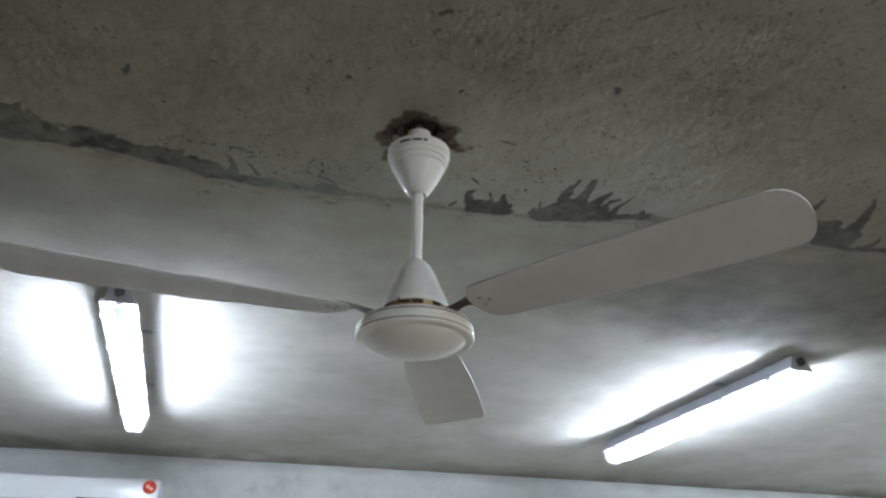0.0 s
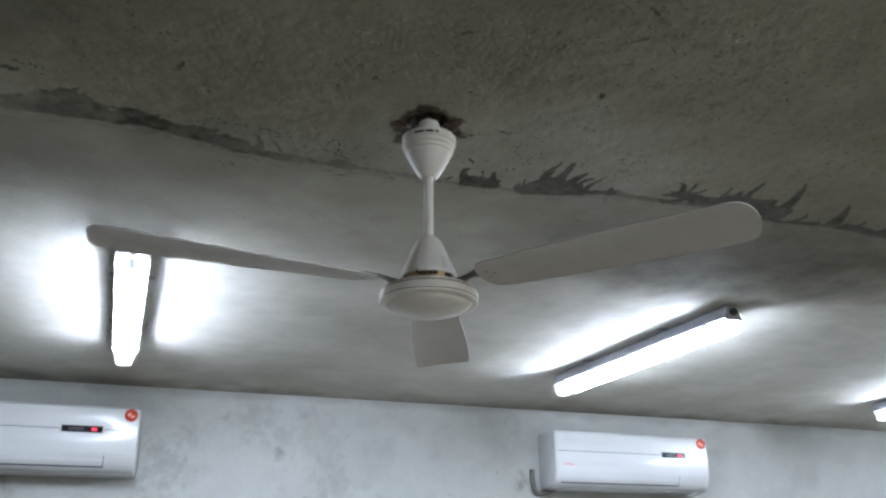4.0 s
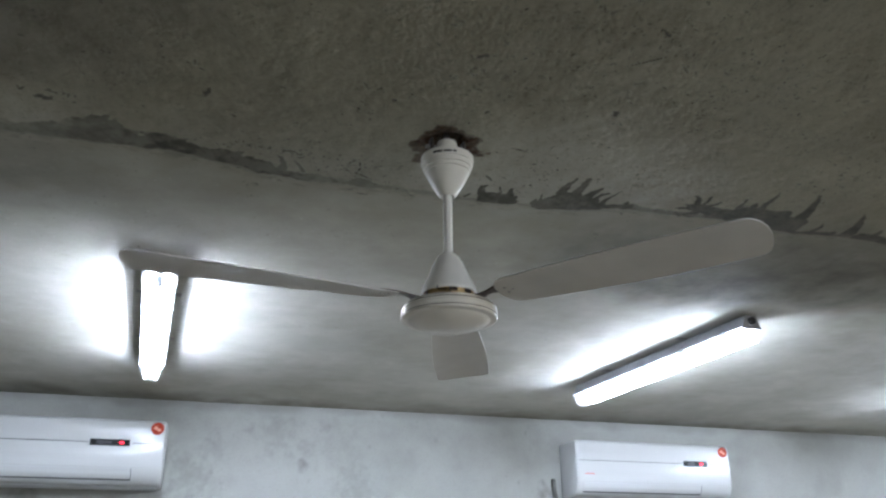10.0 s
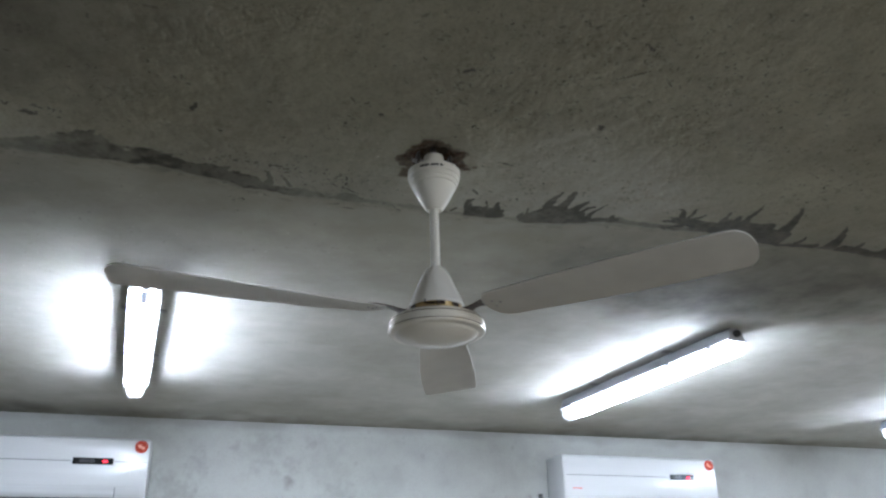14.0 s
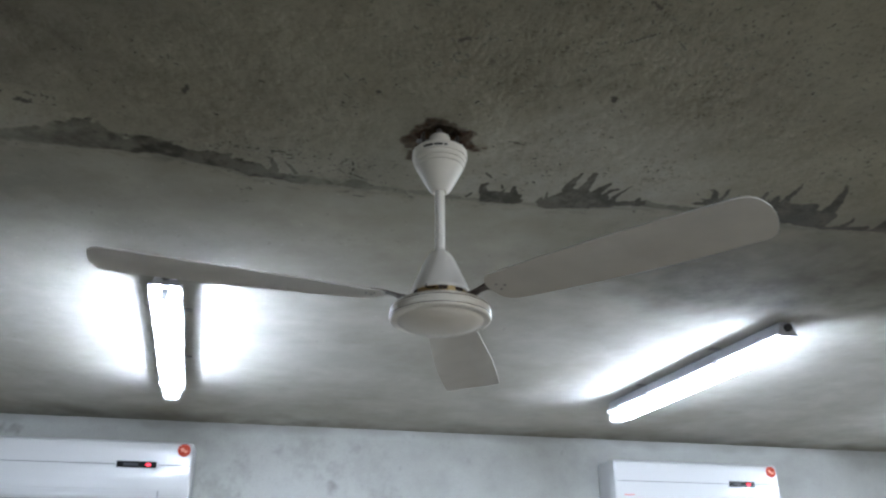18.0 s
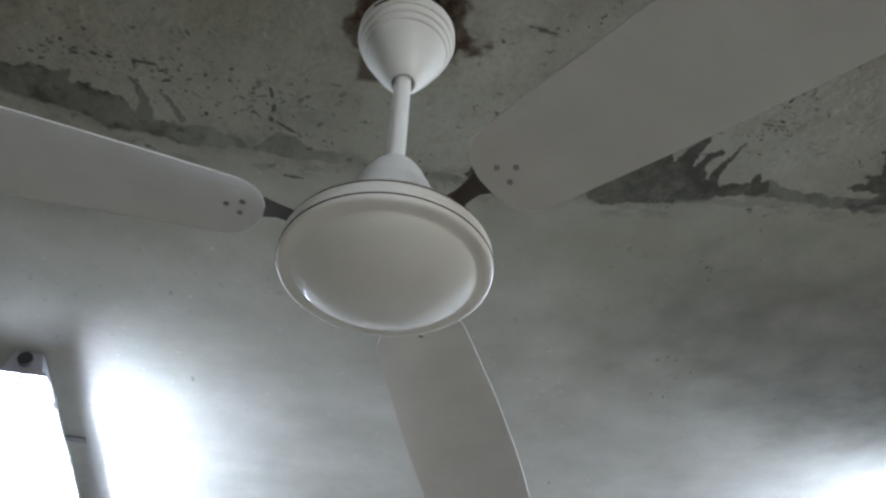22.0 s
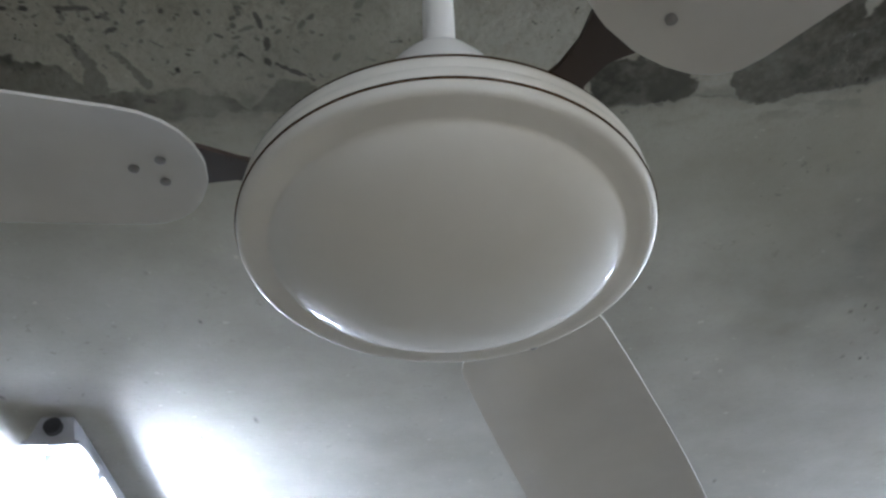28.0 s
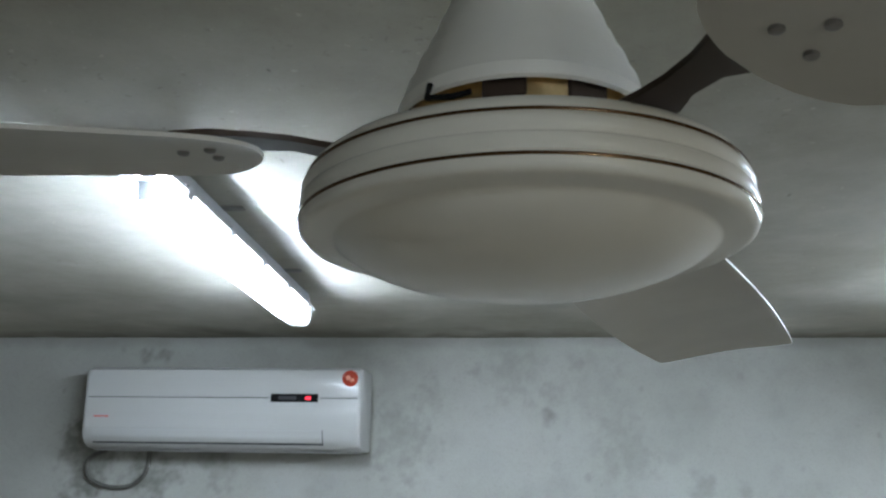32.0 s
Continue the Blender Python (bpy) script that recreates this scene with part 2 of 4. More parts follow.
def clear_cover():
    m, nodes, links, p = material("clear_cover")
    t = nodes.new("ShaderNodeBsdfTransparent")
    t.inputs[0].default_value = (0.96, 0.97, 1, 1)
    g = nodes.new("ShaderNodeBsdfGlossy")
    g.inputs["Roughness"].default_value = 0.12
    f = nodes.new("ShaderNodeFresnel")
    f.inputs["IOR"].default_value = 1.45
    mix = nodes.new("ShaderNodeMixShader")
    haze = nodes.new("ShaderNodeBsdfTranslucent")
    haze.inputs[0].default_value = (0.9, 0.92, 0.95, 1)
    milky = nodes.new("ShaderNodeMixShader")
    milky.inputs[0].default_value = 0.10
    links.new(t.outputs[0], milky.inputs[1])
    links.new(haze.outputs[0], milky.inputs[2])
    links.new(f.outputs[0], mix.inputs[0])
    links.new(milky.outputs[0], mix.inputs[1])
    links.new(g.outputs[0], mix.inputs[2])
    links.new(mix.outputs[0], nodes["Material Output"].inputs[0])
    return m


COVER = clear_cover()


# ---- mesh helpers ----
def part(name, bm, mat, parent, label="", smooth=True, m=None):
    """Links a bmesh as one mesh object under a thing or a part."""
    bmesh.ops.recalc_face_normals(bm, faces=bm.faces)
    data = bpy.data.meshes.new(name)
    bm.to_mesh(data)
    bm.free()
    data.materials.append(mat)
    if smooth:
        for f in data.polygons:
            f.use_smooth = True
        data.set_sharp_from_angle(angle=radians(32))
    ob = new(name, data)
    ob.parent = parent
    if m is not None:
        ob.matrix_basis = m
    if label:
        ob["label"] = label
    return ob


def thing(name, m, label, category, group="", kind=""):
    ob = new(name)
    ob.empty_display_size = 0.05
    ob.matrix_basis = m
    return tagged(ob, label, category, group, kind)


def lathe(profile, n=96):
    """A turned shape round z from (radius, height) pairs."""
    bm = bmesh.new()
    rings = []
    for r, z in profile:
        if r < 1e-6:
            rings.append([bm.verts.new((0, 0, z))])
        else:
            rings.append([bm.verts.new((r * math.cos(2 * math.pi * k / n), r * math.sin(2 * math.pi * k / n), z)) for k in range(n)])
    for a, b in zip(rings, rings[1:]):
        for k in range(n):
            q = [a[k % len(a)], a[(k + 1) % len(a)], b[(k + 1) % len(b)], b[k % len(b)]]
            q = list(dict.fromkeys(q))
            if len(q) > 2:
                bm.faces.new(q)
    return bm


def box(x0, x1, y0, y1, z0, z1, bevel=0.0, segments=2):
    bm = bmesh.new()
    bmesh.ops.create_cube(bm, size=1.0, matrix=Matrix.Translation(((x0 + x1) / 2, (y0 + y1) / 2, (z0 + z1) / 2)) @ Matrix.Diagonal((x1 - x0, y1 - y0, z1 - z0, 1)))
    if bevel:
        bmesh.ops.bevel(bm, geom=bm.edges[:], offset=bevel, segments=segments, affect="EDGES", profile=0.5)
    return bm


def prism(profile, x0, x1, inset=0.0):
    """Extrudes a closed (y, z) outline along x; inset draws the ends in for a rounded edge."""
    bm = bmesh.new()
    cy = sum(p[0] for p in profile) / len(profile)
    cz = sum(p[1] for p in profile) / len(profile)
    stations = [(x0, 1.0), (x1, 1.0)]
    if inset:
        stations = [(x0, inset), (x0 + inset * 0.3, inset * 0.3), (x0 + inset, 0), (x1 - inset, 0), (x1 - inset * 0.3, inset * 0.3), (x1, inset)]
    else:
        stations = [(x0, 0), (x1, 0)]
    loops = []
    for x, cut in stations:
        loop = []
        for y, z in profile:
            d = math.hypot(y - cy, z - cz)
            s = max(d - cut, 0) / d
            loop.append(bm.verts.new((x, cy + (y - cy) * s, cz + (z - cz) * s)))
        loops.append(loop)
    n = len(profile)
    for a, b in zip(loops, loops[1:]):
        for k in range(n):
            bm.faces.new((a[k], a[(k + 1) % n], b[(k + 1) % n], b[k]))
    bm.faces.new(loops[0])
    bm.faces.new(loops[-1])
    return bm


def pipe(points, radius, n=10):
    """A tube along a line of places."""
    bm = bmesh.new()
    pts = [Vector(p) for p in points]
    rings = []
    for i, p in enumerate(pts):
        way = (pts[min(i + 1, len(pts) - 1)] - pts[max(i - 1, 0)]).normalized()
        side = way.cross(Vector((0.03, 1, 0.02))).normalized()
        up = side.cross(way)
        rings.append([bm.verts.new(p + radius * (math.cos(2 * math.pi * k / n) * side + math.sin(2 * math.pi * k / n) * up)) for k in range(n)])
    for a, b in zip(rings, rings[1:]):
        for k in range(n):
            bm.faces.new((a[k], a[(k + 1) % n], b[(k + 1) % n], b[k]))
    bm.faces.new(rings[0])
    bm.faces.new(rings[-1])
    return bm


# ---- noise on grids ----
def lattice(x, y, scale, seed):
    """Smooth random values from 0 to 1 on a plane."""
    u, v = x * scale, y * scale
    i, j = np.floor(u), np.floor(v)
    fu, fv = u - i, v - j
    fu, fv = fu * fu * (3 - 2 * fu), fv * fv * (3 - 2 * fv)

    def rnd(a, b):
        s = np.sin(a * 127.1 + b * 311.7 + seed * 74.7) * 43758.5453
        return s - np.floor(s)
    top = rnd(i, j) * (1 - fu) + rnd(i + 1, j) * fu
    low = rnd(i, j + 1) * (1 - fu) + rnd(i + 1, j + 1) * fu
    return top * (1 - fv) + low * fv


def cloudy(x, y, scale, seed, octaves=4):
    total, weight = 0.0, 0.0
    for k in range(octaves):
        c, s = math.cos(0.45 + 1.1 * k), math.sin(0.45 + 1.1 * k)
        total = total + lattice(c * x - s * y, s * x + c * y, scale * 2 ** k, seed + k) * 0.55 ** k
        weight += 0.55 ** k
    return total / weight


def step(a, b, v):
    t = np.clip((v - a) / (b - a), 0, 1)
    return t * t * (3 - 2 * t)


def stroke(x, y, cx, cy, length, width, angle):
    """1 on a short worn mark, 0 off it."""
    c, s = math.cos(radians(angle)), math.sin(radians(angle))
    u, v = (x - cx) * c + (y - cy) * s, -(x - cx) * s + (y - cy) * c
    ragged = 1 + 1.5 * (cloudy(x, y, 190, cx * 40 + 3, 2) - 0.5)
    return step(1.15, 0.75, np.hypot(u / (length / 2), v / (width / 2)) / ragged)


def sheet(name, xs, ys, place, mat, channels):
    """A grid of faces; place(x, y) gives 3D rows, channels are named values at the points."""
    gx, gy = np.meshgrid(xs, ys)
    x, y = gx.ravel(), gy.ravel()
    co = place(x, y)
    nx, ny = len(xs), len(ys)
    a = (np.arange(ny - 1)[:, None] * nx + np.arange(nx - 1)[None]).ravel()
    quads = np.stack([a, a + nx, a + nx + 1, a + 1], 1)
    data = bpy.data.meshes.new(name)
    data.vertices.add(len(co))
    data.vertices.foreach_set("co", co.astype(np.float32).ravel())
    data.loops.add(quads.size)
    data.loops.foreach_set("vertex_index", quads.astype(np.int32).ravel())
    data.polygons.add(len(quads))
    data.polygons.foreach_set("loop_start", np.arange(0, quads.size, 4, dtype=np.int32))
    data.update(calc_edges=True)
    data.polygons.foreach_set("use_smooth", np.ones(len(quads), dtype=bool))
    for key, values in channels(x, y).items():
        data.attributes.new(key, "FLOAT", "POINT").data.foreach_set("value", values.astype(np.float32))
    data.materials.append(mat)
    return new(name, data)


# ---- ceiling: cement plaster with a ragged dark joint running past the fan ----
JOINT_X = (-3.2, -1.7, -0.78, -0.64, -0.53, -0.46, -0.38, -0.345, -0.30, -0.25, -0.19, -0.1, 0.1, 0.24, 0.30, 0.37, 0.45, 0.50, 0.63, 0.74, 0.86, 0.97, 1.06, 1.14, 1.34, 2.6, 4.6)
JOINT_Y = (0.10, 0.14, 0.190, 0.188, 0.184, 0.196, 0.214, 0.234, 0.228, 0.240, 0.234, 0.240, 0.241, 0.230, 0.238, 0.222, 0.196, 0.186, 0.184, 0.176, 0.190, 0.201, 0.186, 0.180, 0.200, 0.25, 0.3)
# height of the soft band above the joint
BAND_X = (-3.2, -1.2, -0.78, -0.694, -0.653, -0.611, -0.577, -0.494, -0.46, -0.42, -0.379, -0.349, -0.30, -0.25, -0.20, -0.17, -0.15, -0.11, -0.09, 0.0, 0.1, 0.15, 0.24, 0.44, 0.50, 0.60, 0.74, 0.97, 1.14, 1.34, 4.6)
BAND_H = (0.05, 0.06, 0.052, 0.086, 0.108, 0.080, 0.060, 0.068, 0.052, 0.058, 0.060, 0.070, 0.040, 0.036, 0.022, 0.004, 0.032, 0.034, 0.024, 0.022, 0.014, 0.012, 0.004, 0.012, 0.026, 0.022, 0.030, 0.012, 0.020, 0.035, 0.05)
TONE_X = (-3.2, -1.0, -0.75, -0.60, -0.40, -0.32, -0.27, -0.18, -0.1, 0.06, 0.14, 0.42, 0.5, 0.62, 0.75, 4.6)
TONE = (0.38, 0.44, 0.54, 0.90, 0.96, 0.92, 0.74, 0.58, 0.42, 0.42, 0.62, 0.7, 0.55, 0.6, 0.9, 0.8)
# splashes: foot x, y, tip x, y, bend, half width at foot and tip
SPLASH_LEFT = ((-0.298, 0.195, -0.313, 0.144, 0.15, 0.009, 0.002), (-0.258, 0.198, -0.279, 0.161, 0.15, 0.006, 0.002), (-0.42, 0.17, -0.385, 0.150, 0.1, 0.012, 0.004), (-0.66, 0.10, -0.636, 0.078, 0.1, 0.012, 0.005))
SPLASH_A = ((0.156, 0.226, 0.222, 0.214, 0.0, 0.017, 0.014), (0.152, 0.204, 0.214, 0.197, 0.0, 0.018, 0.015), (0.176, 0.192, 0.180, 0.178, 0.1, 0.008, 0.003), (0.151, 0.215, 0.137, 0.157, -0.22, 0.012, 0.005), (0.137, 0.157, 0.129, 0.168, 0.3, 0.004, 0.002),
            (0.206, 0.205, 0.197, 0.157, 0.15, 0.012, 0.003), (0.172, 0.159, 0.175, 0.174, 0.0, 0.003, 0.002), (0.110, 0.222, 0.118, 0.205, 0.0, 0.004, 0.002), (0.216, 0.190, 0.222, 0.184, 0.0, 0.004, 0.002))
SPLASH_B = ((0.292, 0.212, 0.420, 0.190, 0.0, 0.026, 0.022), (0.304, 0.190, 0.330, 0.152, 0.1, 0.022, 0.016), (0.340, 0.172, 0.396, 0.166, 0.0, 0.026, 0.018), (0.312, 0.150, 0.317, 0.070, -0.08, 0.012, 0.0022),
            (0.343, 0.150, 0.341, 0.068, 0.06, 0.014, 0.0055), (0.374, 0.150, 0.390, 0.103, -0.12, 0.014, 0.005), (0.400, 0.165, 0.414, 0.118, -0.28, 0.009, 0.005), (0.270, 0.215, 0.269, 0.188, 0.0, 0.005, 0.003),
            (0.278, 0.190, 0.273, 0.166, 0.0, 0.003, 0.002), (0.424, 0.178, 0.441, 0.098, -0.10, 0.007, 0.0018), (0.448, 0.184, 0.492, 0.172, 0.0, 0.013, 0.011), (0.480, 0.170, 0.478, 0.152, 0.1, 0.008, 0.004))
SPLASH_C = ((0.634, 0.128, 0.704, 0.140, 0.0, 0.015, 0.020), (0.640, 0.118, 0.617, 0.079, 0.1, 0.008, 0.003), (0.654, 0.115, 0.649, 0.073, 0.1, 0.007, 0.003), (0.664, 0.122, 0.687, 0.091, 0.15, 0.008, 0.003),
            (0.640, 0.124, 0.615, 0.120, 0.0, 0.006, 0.003), (0.636, 0.136, 0.602, 0.144, 0.0, 0.007, 0.003), (0.662, 0.150, 0.640, 0.178, 0.1, 0.012, 0.005), (0.616, 0.165, 0.634, 0.182, 0.3, 0.006, 0.006))
SPLASH_D = ((0.730, 0.146, 0.930, 0.168, 0.0, 0.028, 0.030), (0.760, 0.114, 0.866, 0.112, 0.0, 0.020, 0.022), (0.820, 0.140, 0.930, 0.150, 0.0, 0.034, 0.030), (0.748, 0.115, 0.735, 0.060, 0.1, 0.010, 0.003),
            (0.778, 0.105, 0.770, 0.072, 0.0, 0.012, 0.004), (0.798, 0.095, 0.784, 0.004, 0.08, 0.010, 0.0015), (0.922, 0.150, 0.878, -0.008, 0.14, 0.022, 0.003), (0.968, 0.195, 0.952, 0.186, 0.0, 0.010, 0.006))
SPLASH_E = ((0.980, 0.190, 1.060, 0.172, 0.0, 0.009, 0.010), (1.004, 0.172, 1.002, 0.133, 0.1, 0.009, 0.003), (1.102, 0.168, 1.059, 0.060, 0.12, 0.018, 0.003), (1.140, 0.166, 1.34, 0.188, 0.0, 0.016, 0.022),
            (1.176, 0.155, 1.170, 0.120, 0.1, 0.010, 0.003), (1.268, 0.168, 1.240, 0.092, 0.12, 0.016, 0.003), (1.34, 0.19, 1.62, 0.205, 0.0, 0.022, 0.02))
# x, y, length, width, angle of single scrapes
SCRAPES = ((-0.461, -0.055, 0.036, 0.011, -70), (-0.024, -0.292, 0.034, 0.010, -25), (0.132, 0.122, 0.040, 0.007, 46), (0.249, -0.356, 0.06, 0.004, -40),
           (0.24, -0.428, 0.04, 0.006, 30), (0.321, -0.349, 0.03, 0.003, 40), (0.151, -0.01, 0.034, 0.005, 8), (0.272, -0.188, 0.018, 0.012, 60),
           (-0.135, -0.119, 0.014, 0.008, 20), (-0.117, 0.270, 0.028, 0.004, 3), (-0.147, 0.134, 0.016, 0.004, 80), (-0.143, 0.156, 0.018, 0.005, 97), (-0.146, 0.178, 0.013, 0.006, 55), (-0.127, 0.187, 0.040, 0.005, 30),
           (-0.738, 0.040, 0.03, 0.018, 10), (-0.292, 0.119, 0.034, 0.005, 5))
DOTS_WEST = ((-0.300, 0.251), (-0.363, 0.292), (-0.343, 0.284), (-0.350, 0.345), (-0.386, 0.105), (-0.372, 0.121), (-0.351, 0.117), (-0.334, 0.118), (-0.306, 0.122), (-0.286, 0.130), (-0.276, 0.128), (-0.270, 0.141),
             (-0.242, 0.133), (-0.195, 0.127), (-0.182, 0.149), (-0.224, 0.183), (-0.166, 0.169), (-0.413, 0.136), (-0.294, 0.007), (-0.410, 0.012), (-0.474, -0.126), (-0.689, 0.045), (-0.192, -0.073), (-0.171, -0.146),
             (-0.051, -0.216), (-0.109, -0.147), (-0.030, 0.160), (-0.577, 0.124), (-0.64, 0.078))
DOTS_EAST = ((0.467, 0.059), (0.499, 0.034), (0.432, 0.017), (0.445, 0.035), (0.455, 0.072), (0.455, 0.091), (0.231, 0.130), (0.240, 0.099), (0.221, 0.169), (0.258, 0.047), (0.202, 0.055), (0.430, -0.007),
             (0.252, 0.096), (0.201, 0.038), (0.464, 0.037), (0.799, -0.037), (0.806, -0.250), (0.452, -0.178), (0.109, 0.013), (0.320, -0.069), (0.255, -0.101), (0.518, 0.578), (0.554, 0.682), (0.747, 0.651), (0.488, 0.334),
             (0.495, 0.209), (0.387, 0.213))


def splash(x, y, arms):
    """1 inside a set of tapering, bent tongues."""
    out = np.zeros_like(x)
    for x0, y0, x1, y1, bend, w0, w1 in arms:
        reach = math.hypot(x1 - x0, y1 - y0) + w0 + 0.01
        near = np.hypot(x - x0, y - y0) < reach
        xn, yn = x[near], y[near]
        gap = np.full_like(xn, 9.0)
        mx, my = (x0 + x1) / 2 - bend * (y1 - y0), (y0 + y1) / 2 + bend * (x1 - x0)
        for k in range(17):
            u = k / 16
            cx = (1 - u) ** 2 * x0 + 2 * u * (1 - u) * mx + u * u * x1
            cy = (1 - u) ** 2 * y0 + 2 * u * (1 - u) * my + u * u * y1
            gap = np.minimum(gap, np.hypot(xn - cx, yn - cy) - (w0 + (w1 - w0) * u))
        out[near] = np.maximum(out[near], step(0.0011, -0.0009, gap))
    return out


def joint_stain(x, y):
    out = np.zeros_like(x)
    close = (y > -0.15) & (y < 0.45)
    x, y = x[close], y[close]
    wx = x + 0.010 * (cloudy(x, y, 22, 5) - 0.5) + 0.008 * (cloudy(x, y, 80, 6) - 0.5) + 0.003 * (cloudy(x, y, 260, 7, 2) - 0.5)
    wy = y + 0.014 * (cloudy(x, y, 24, 9) - 0.5) + 0.008 * (cloudy(x, y, 90, 10) - 0.5) + 0.003 * (cloudy(x, y, 270, 12, 2) - 0.5)
    d = np.interp(wx, JOINT_X, JOINT_Y) - wy
    height = np.interp(wx, BAND_X, BAND_H) * (0.55 + 0.8 * cloudy(x, y, 34, 21, 4))
    soft = np.interp(x, (-0.9, -0.3, 0.1), (0.018, 0.008, 0.004))
    edge = step(0.0, 1.0, d / soft + 0.4)
    tone = np.interp(x, TONE_X, TONE)
    lumps = 0.6 * cloudy(x, y, 60, 31, 4) + 0.4 * cloudy(x, y, 220, 37, 3)
    band = edge * step(1.0, 0.0, (d - height) / (soft * 0.6) + 0.5) * tone * (0.62 + 0.95 * step(0.30, 0.62, cloudy(x, y, 26, 33, 4)) * lumps)
    marks = np.maximum.reduce([splash(wx, wy, s) for s in (SPLASH_A, SPLASH_B, SPLASH_C, SPLASH_D, SPLASH_E)]) * (0.60 + 0.72 * lumps) * (0.74 + 0.5 * cloudy(x, y, 13, 47, 3)) * step(-0.012, 0.004, d)
    marks = np.maximum(marks, 0.62 * splash(wx, wy, SPLASH_LEFT))
    faint = 0.16 * step(0.12, 0.0, np.abs(d - 0.045)) * cloudy(x, y, 9, 4) + 0.34 * step(0.030, 0.0, np.abs(d - 0.010)) * step(0.42, 0.60, cloudy(x, y, 30, 14))
    under = 0.30 * step(0.030, 0.0, np.abs(d + 0.012)) * step(0.52, 0.66, cloudy(x * 0.5, y, 60, 24))
    out[close] = np.clip(np.maximum.reduce([band, marks, faint, under]), 0, 1)
    return out


def ceiling_channels(x, y):
    rng = np.random.default_rng(7)
    d = np.interp(x, JOINT_X, JOINT_Y) - y
    raw = step(-0.09, 0.12, d + 0.12 * (cloudy(x, y, 14, 3) - 0.5))
    pit = np.zeros_like(x)
    nx = int(np.argmax(y > y[0]))
    gx, gy, grid = x.reshape(-1, nx), y.reshape(-1, nx), pit.reshape(-1, nx)

    def dab(cx, cy, length, width, angle, deep):
        i0, i1 = np.searchsorted(gx[0], (cx - length, cx + length))
        j0, j1 = np.searchsorted(gy[:, 0], (cy - length, cy + length))
        grid[j0:j1, i0:i1] = np.maximum(grid[j0:j1, i0:i1], deep * stroke(gx[j0:j1, i0:i1], gy[j0:j1, i0:i1], cx, cy, length, width, angle))

    for cx, cy, length, width, angle in SCRAPES:
        dab(cx, cy, length, width, angle, 0.75)
    for cx, cy in DOTS_WEST + DOTS_EAST:
        dab(cx, cy, rng.uniform(0.005, 0.010), rng.uniform(0.003, 0.0055), rng.uniform(-60, 60), rng.uniform(0.6, 0.95))
        for k in range(4):
            dab(cx + rng.normal(0, 0.014), cy + rng.normal(0, 0.010), rng.uniform(0.003, 0.007), rng.uniform(0.0022, 0.004), rng.uniform(-80, 80), rng.uniform(0.25, 0.7))
    for k in range(420):
        cx, cy = rng.uniform(-1.5, 1.9), rng.uniform(-0.95, 0.26) if k < 360 else rng.uniform(0.25, 1.1)
        dab(cx, cy, 0.004 + 0.016 * rng.random() ** 3, rng.uniform(0.0025, 0.0055), rng.uniform(-90, 90), rng.uniform(0.12, 0.6))
    # scuffed clusters beside the canopy and towards the camera
    for cx, cy, size in ((0.095, -0.19, 0.05), (-0.19, -0.08, 0.05), (-0.03, -0.20, 0.06), (0.28, -0.40, 0.10), (-0.15, 0.13, 0.05), (-0.31, 0.12, 0.09), (0.23, 0.09, 0.07), (0.47, 0.05, 0.06), (0.46, 0.01, 0.05), (0.42, -0.25, 0.12), (-0.08, 0.19, 0.06), (0.36, -0.42, 0.13), (0.62, -0.30, 0.15), (0.10, -0.42, 0.11), (-0.06, -0.36, 0.12), (0.18, -0.30, 0.10), (0.85, -0.12, 0.12)):
        for k in range(int(size * 520)):
            dab(cx + rng.normal(0, size * 0.6), cy + rng.normal(0, size * 0.6), 0.004 + 0.011 * rng.random() ** 2, rng.uniform(0.002, 0.005), rng.uniform(-60, 80), rng.uniform(0.15, 0.6))
    r = np.hypot(x - 0.006, (y - 0.014) * 1.12)
    rust = step(0.079, 0.066, r + 0.065 * (cloudy(x, y, 30, 44) - 0.5)) * (0.45 + 0.8 * cloudy(x, y, 60, 12))
    rust = np.maximum(rust, 0.75 * step(0.022, 0.014, np.maximum(np.abs(x + 0.03), np.abs(y - 0.078))))
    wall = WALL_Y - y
    # darker strip along the north wall, with mould blotches in it
    mould_dim = step(0.22, 0.0, wall + 0.26 * (cloudy(x, y, 5, 61) - 0.5)) * (0.22 + 0.6 * cloudy(x, y, 12, 71))
    # broad dimming painted in: the west corner, and over smudges past the second lamp
    mould_dim = np.maximum(mould_dim, 0.85 * step(1.15, 0.55, np.hypot((x + 1.15) / 0.75, (y + 0.55) / 0.62) + 0.5 * (cloudy(x, y, 4, 81) - 0.5)))
    mould_dim = np.maximum(mould_dim, 0.85 * step(1.2, 0.40, np.hypot((x - 1.12) / 0.78, (y - 0.50) / 0.34) + 0.6 * (cloudy(x, y, 6, 83) - 0.5)))
    # thin darker line right at the wall
    mould_dim = np.maximum(mould_dim, 0.9 * step(0.035, 0.0, wall) * cloudy(x, y, 8, 3))
    # painted brightness: lifted beside the canopy, dimmed over the west end of the joint
    pale = 0.42 * step(1.2, 0.3, np.hypot((x - 0.28) / 0.42, (y - 0.06) / 0.26) + 0.5 * (cloudy(x, y, 7, 87) - 0.5))
    mould_dim = np.maximum(mould_dim, 0.34 * step(1.2, 0.4, np.hypot((x + 0.85) / 0.50, (y - 0.34) / 0.22) + 0.8 * (cloudy(x, y, 6, 89) - 0.5)))
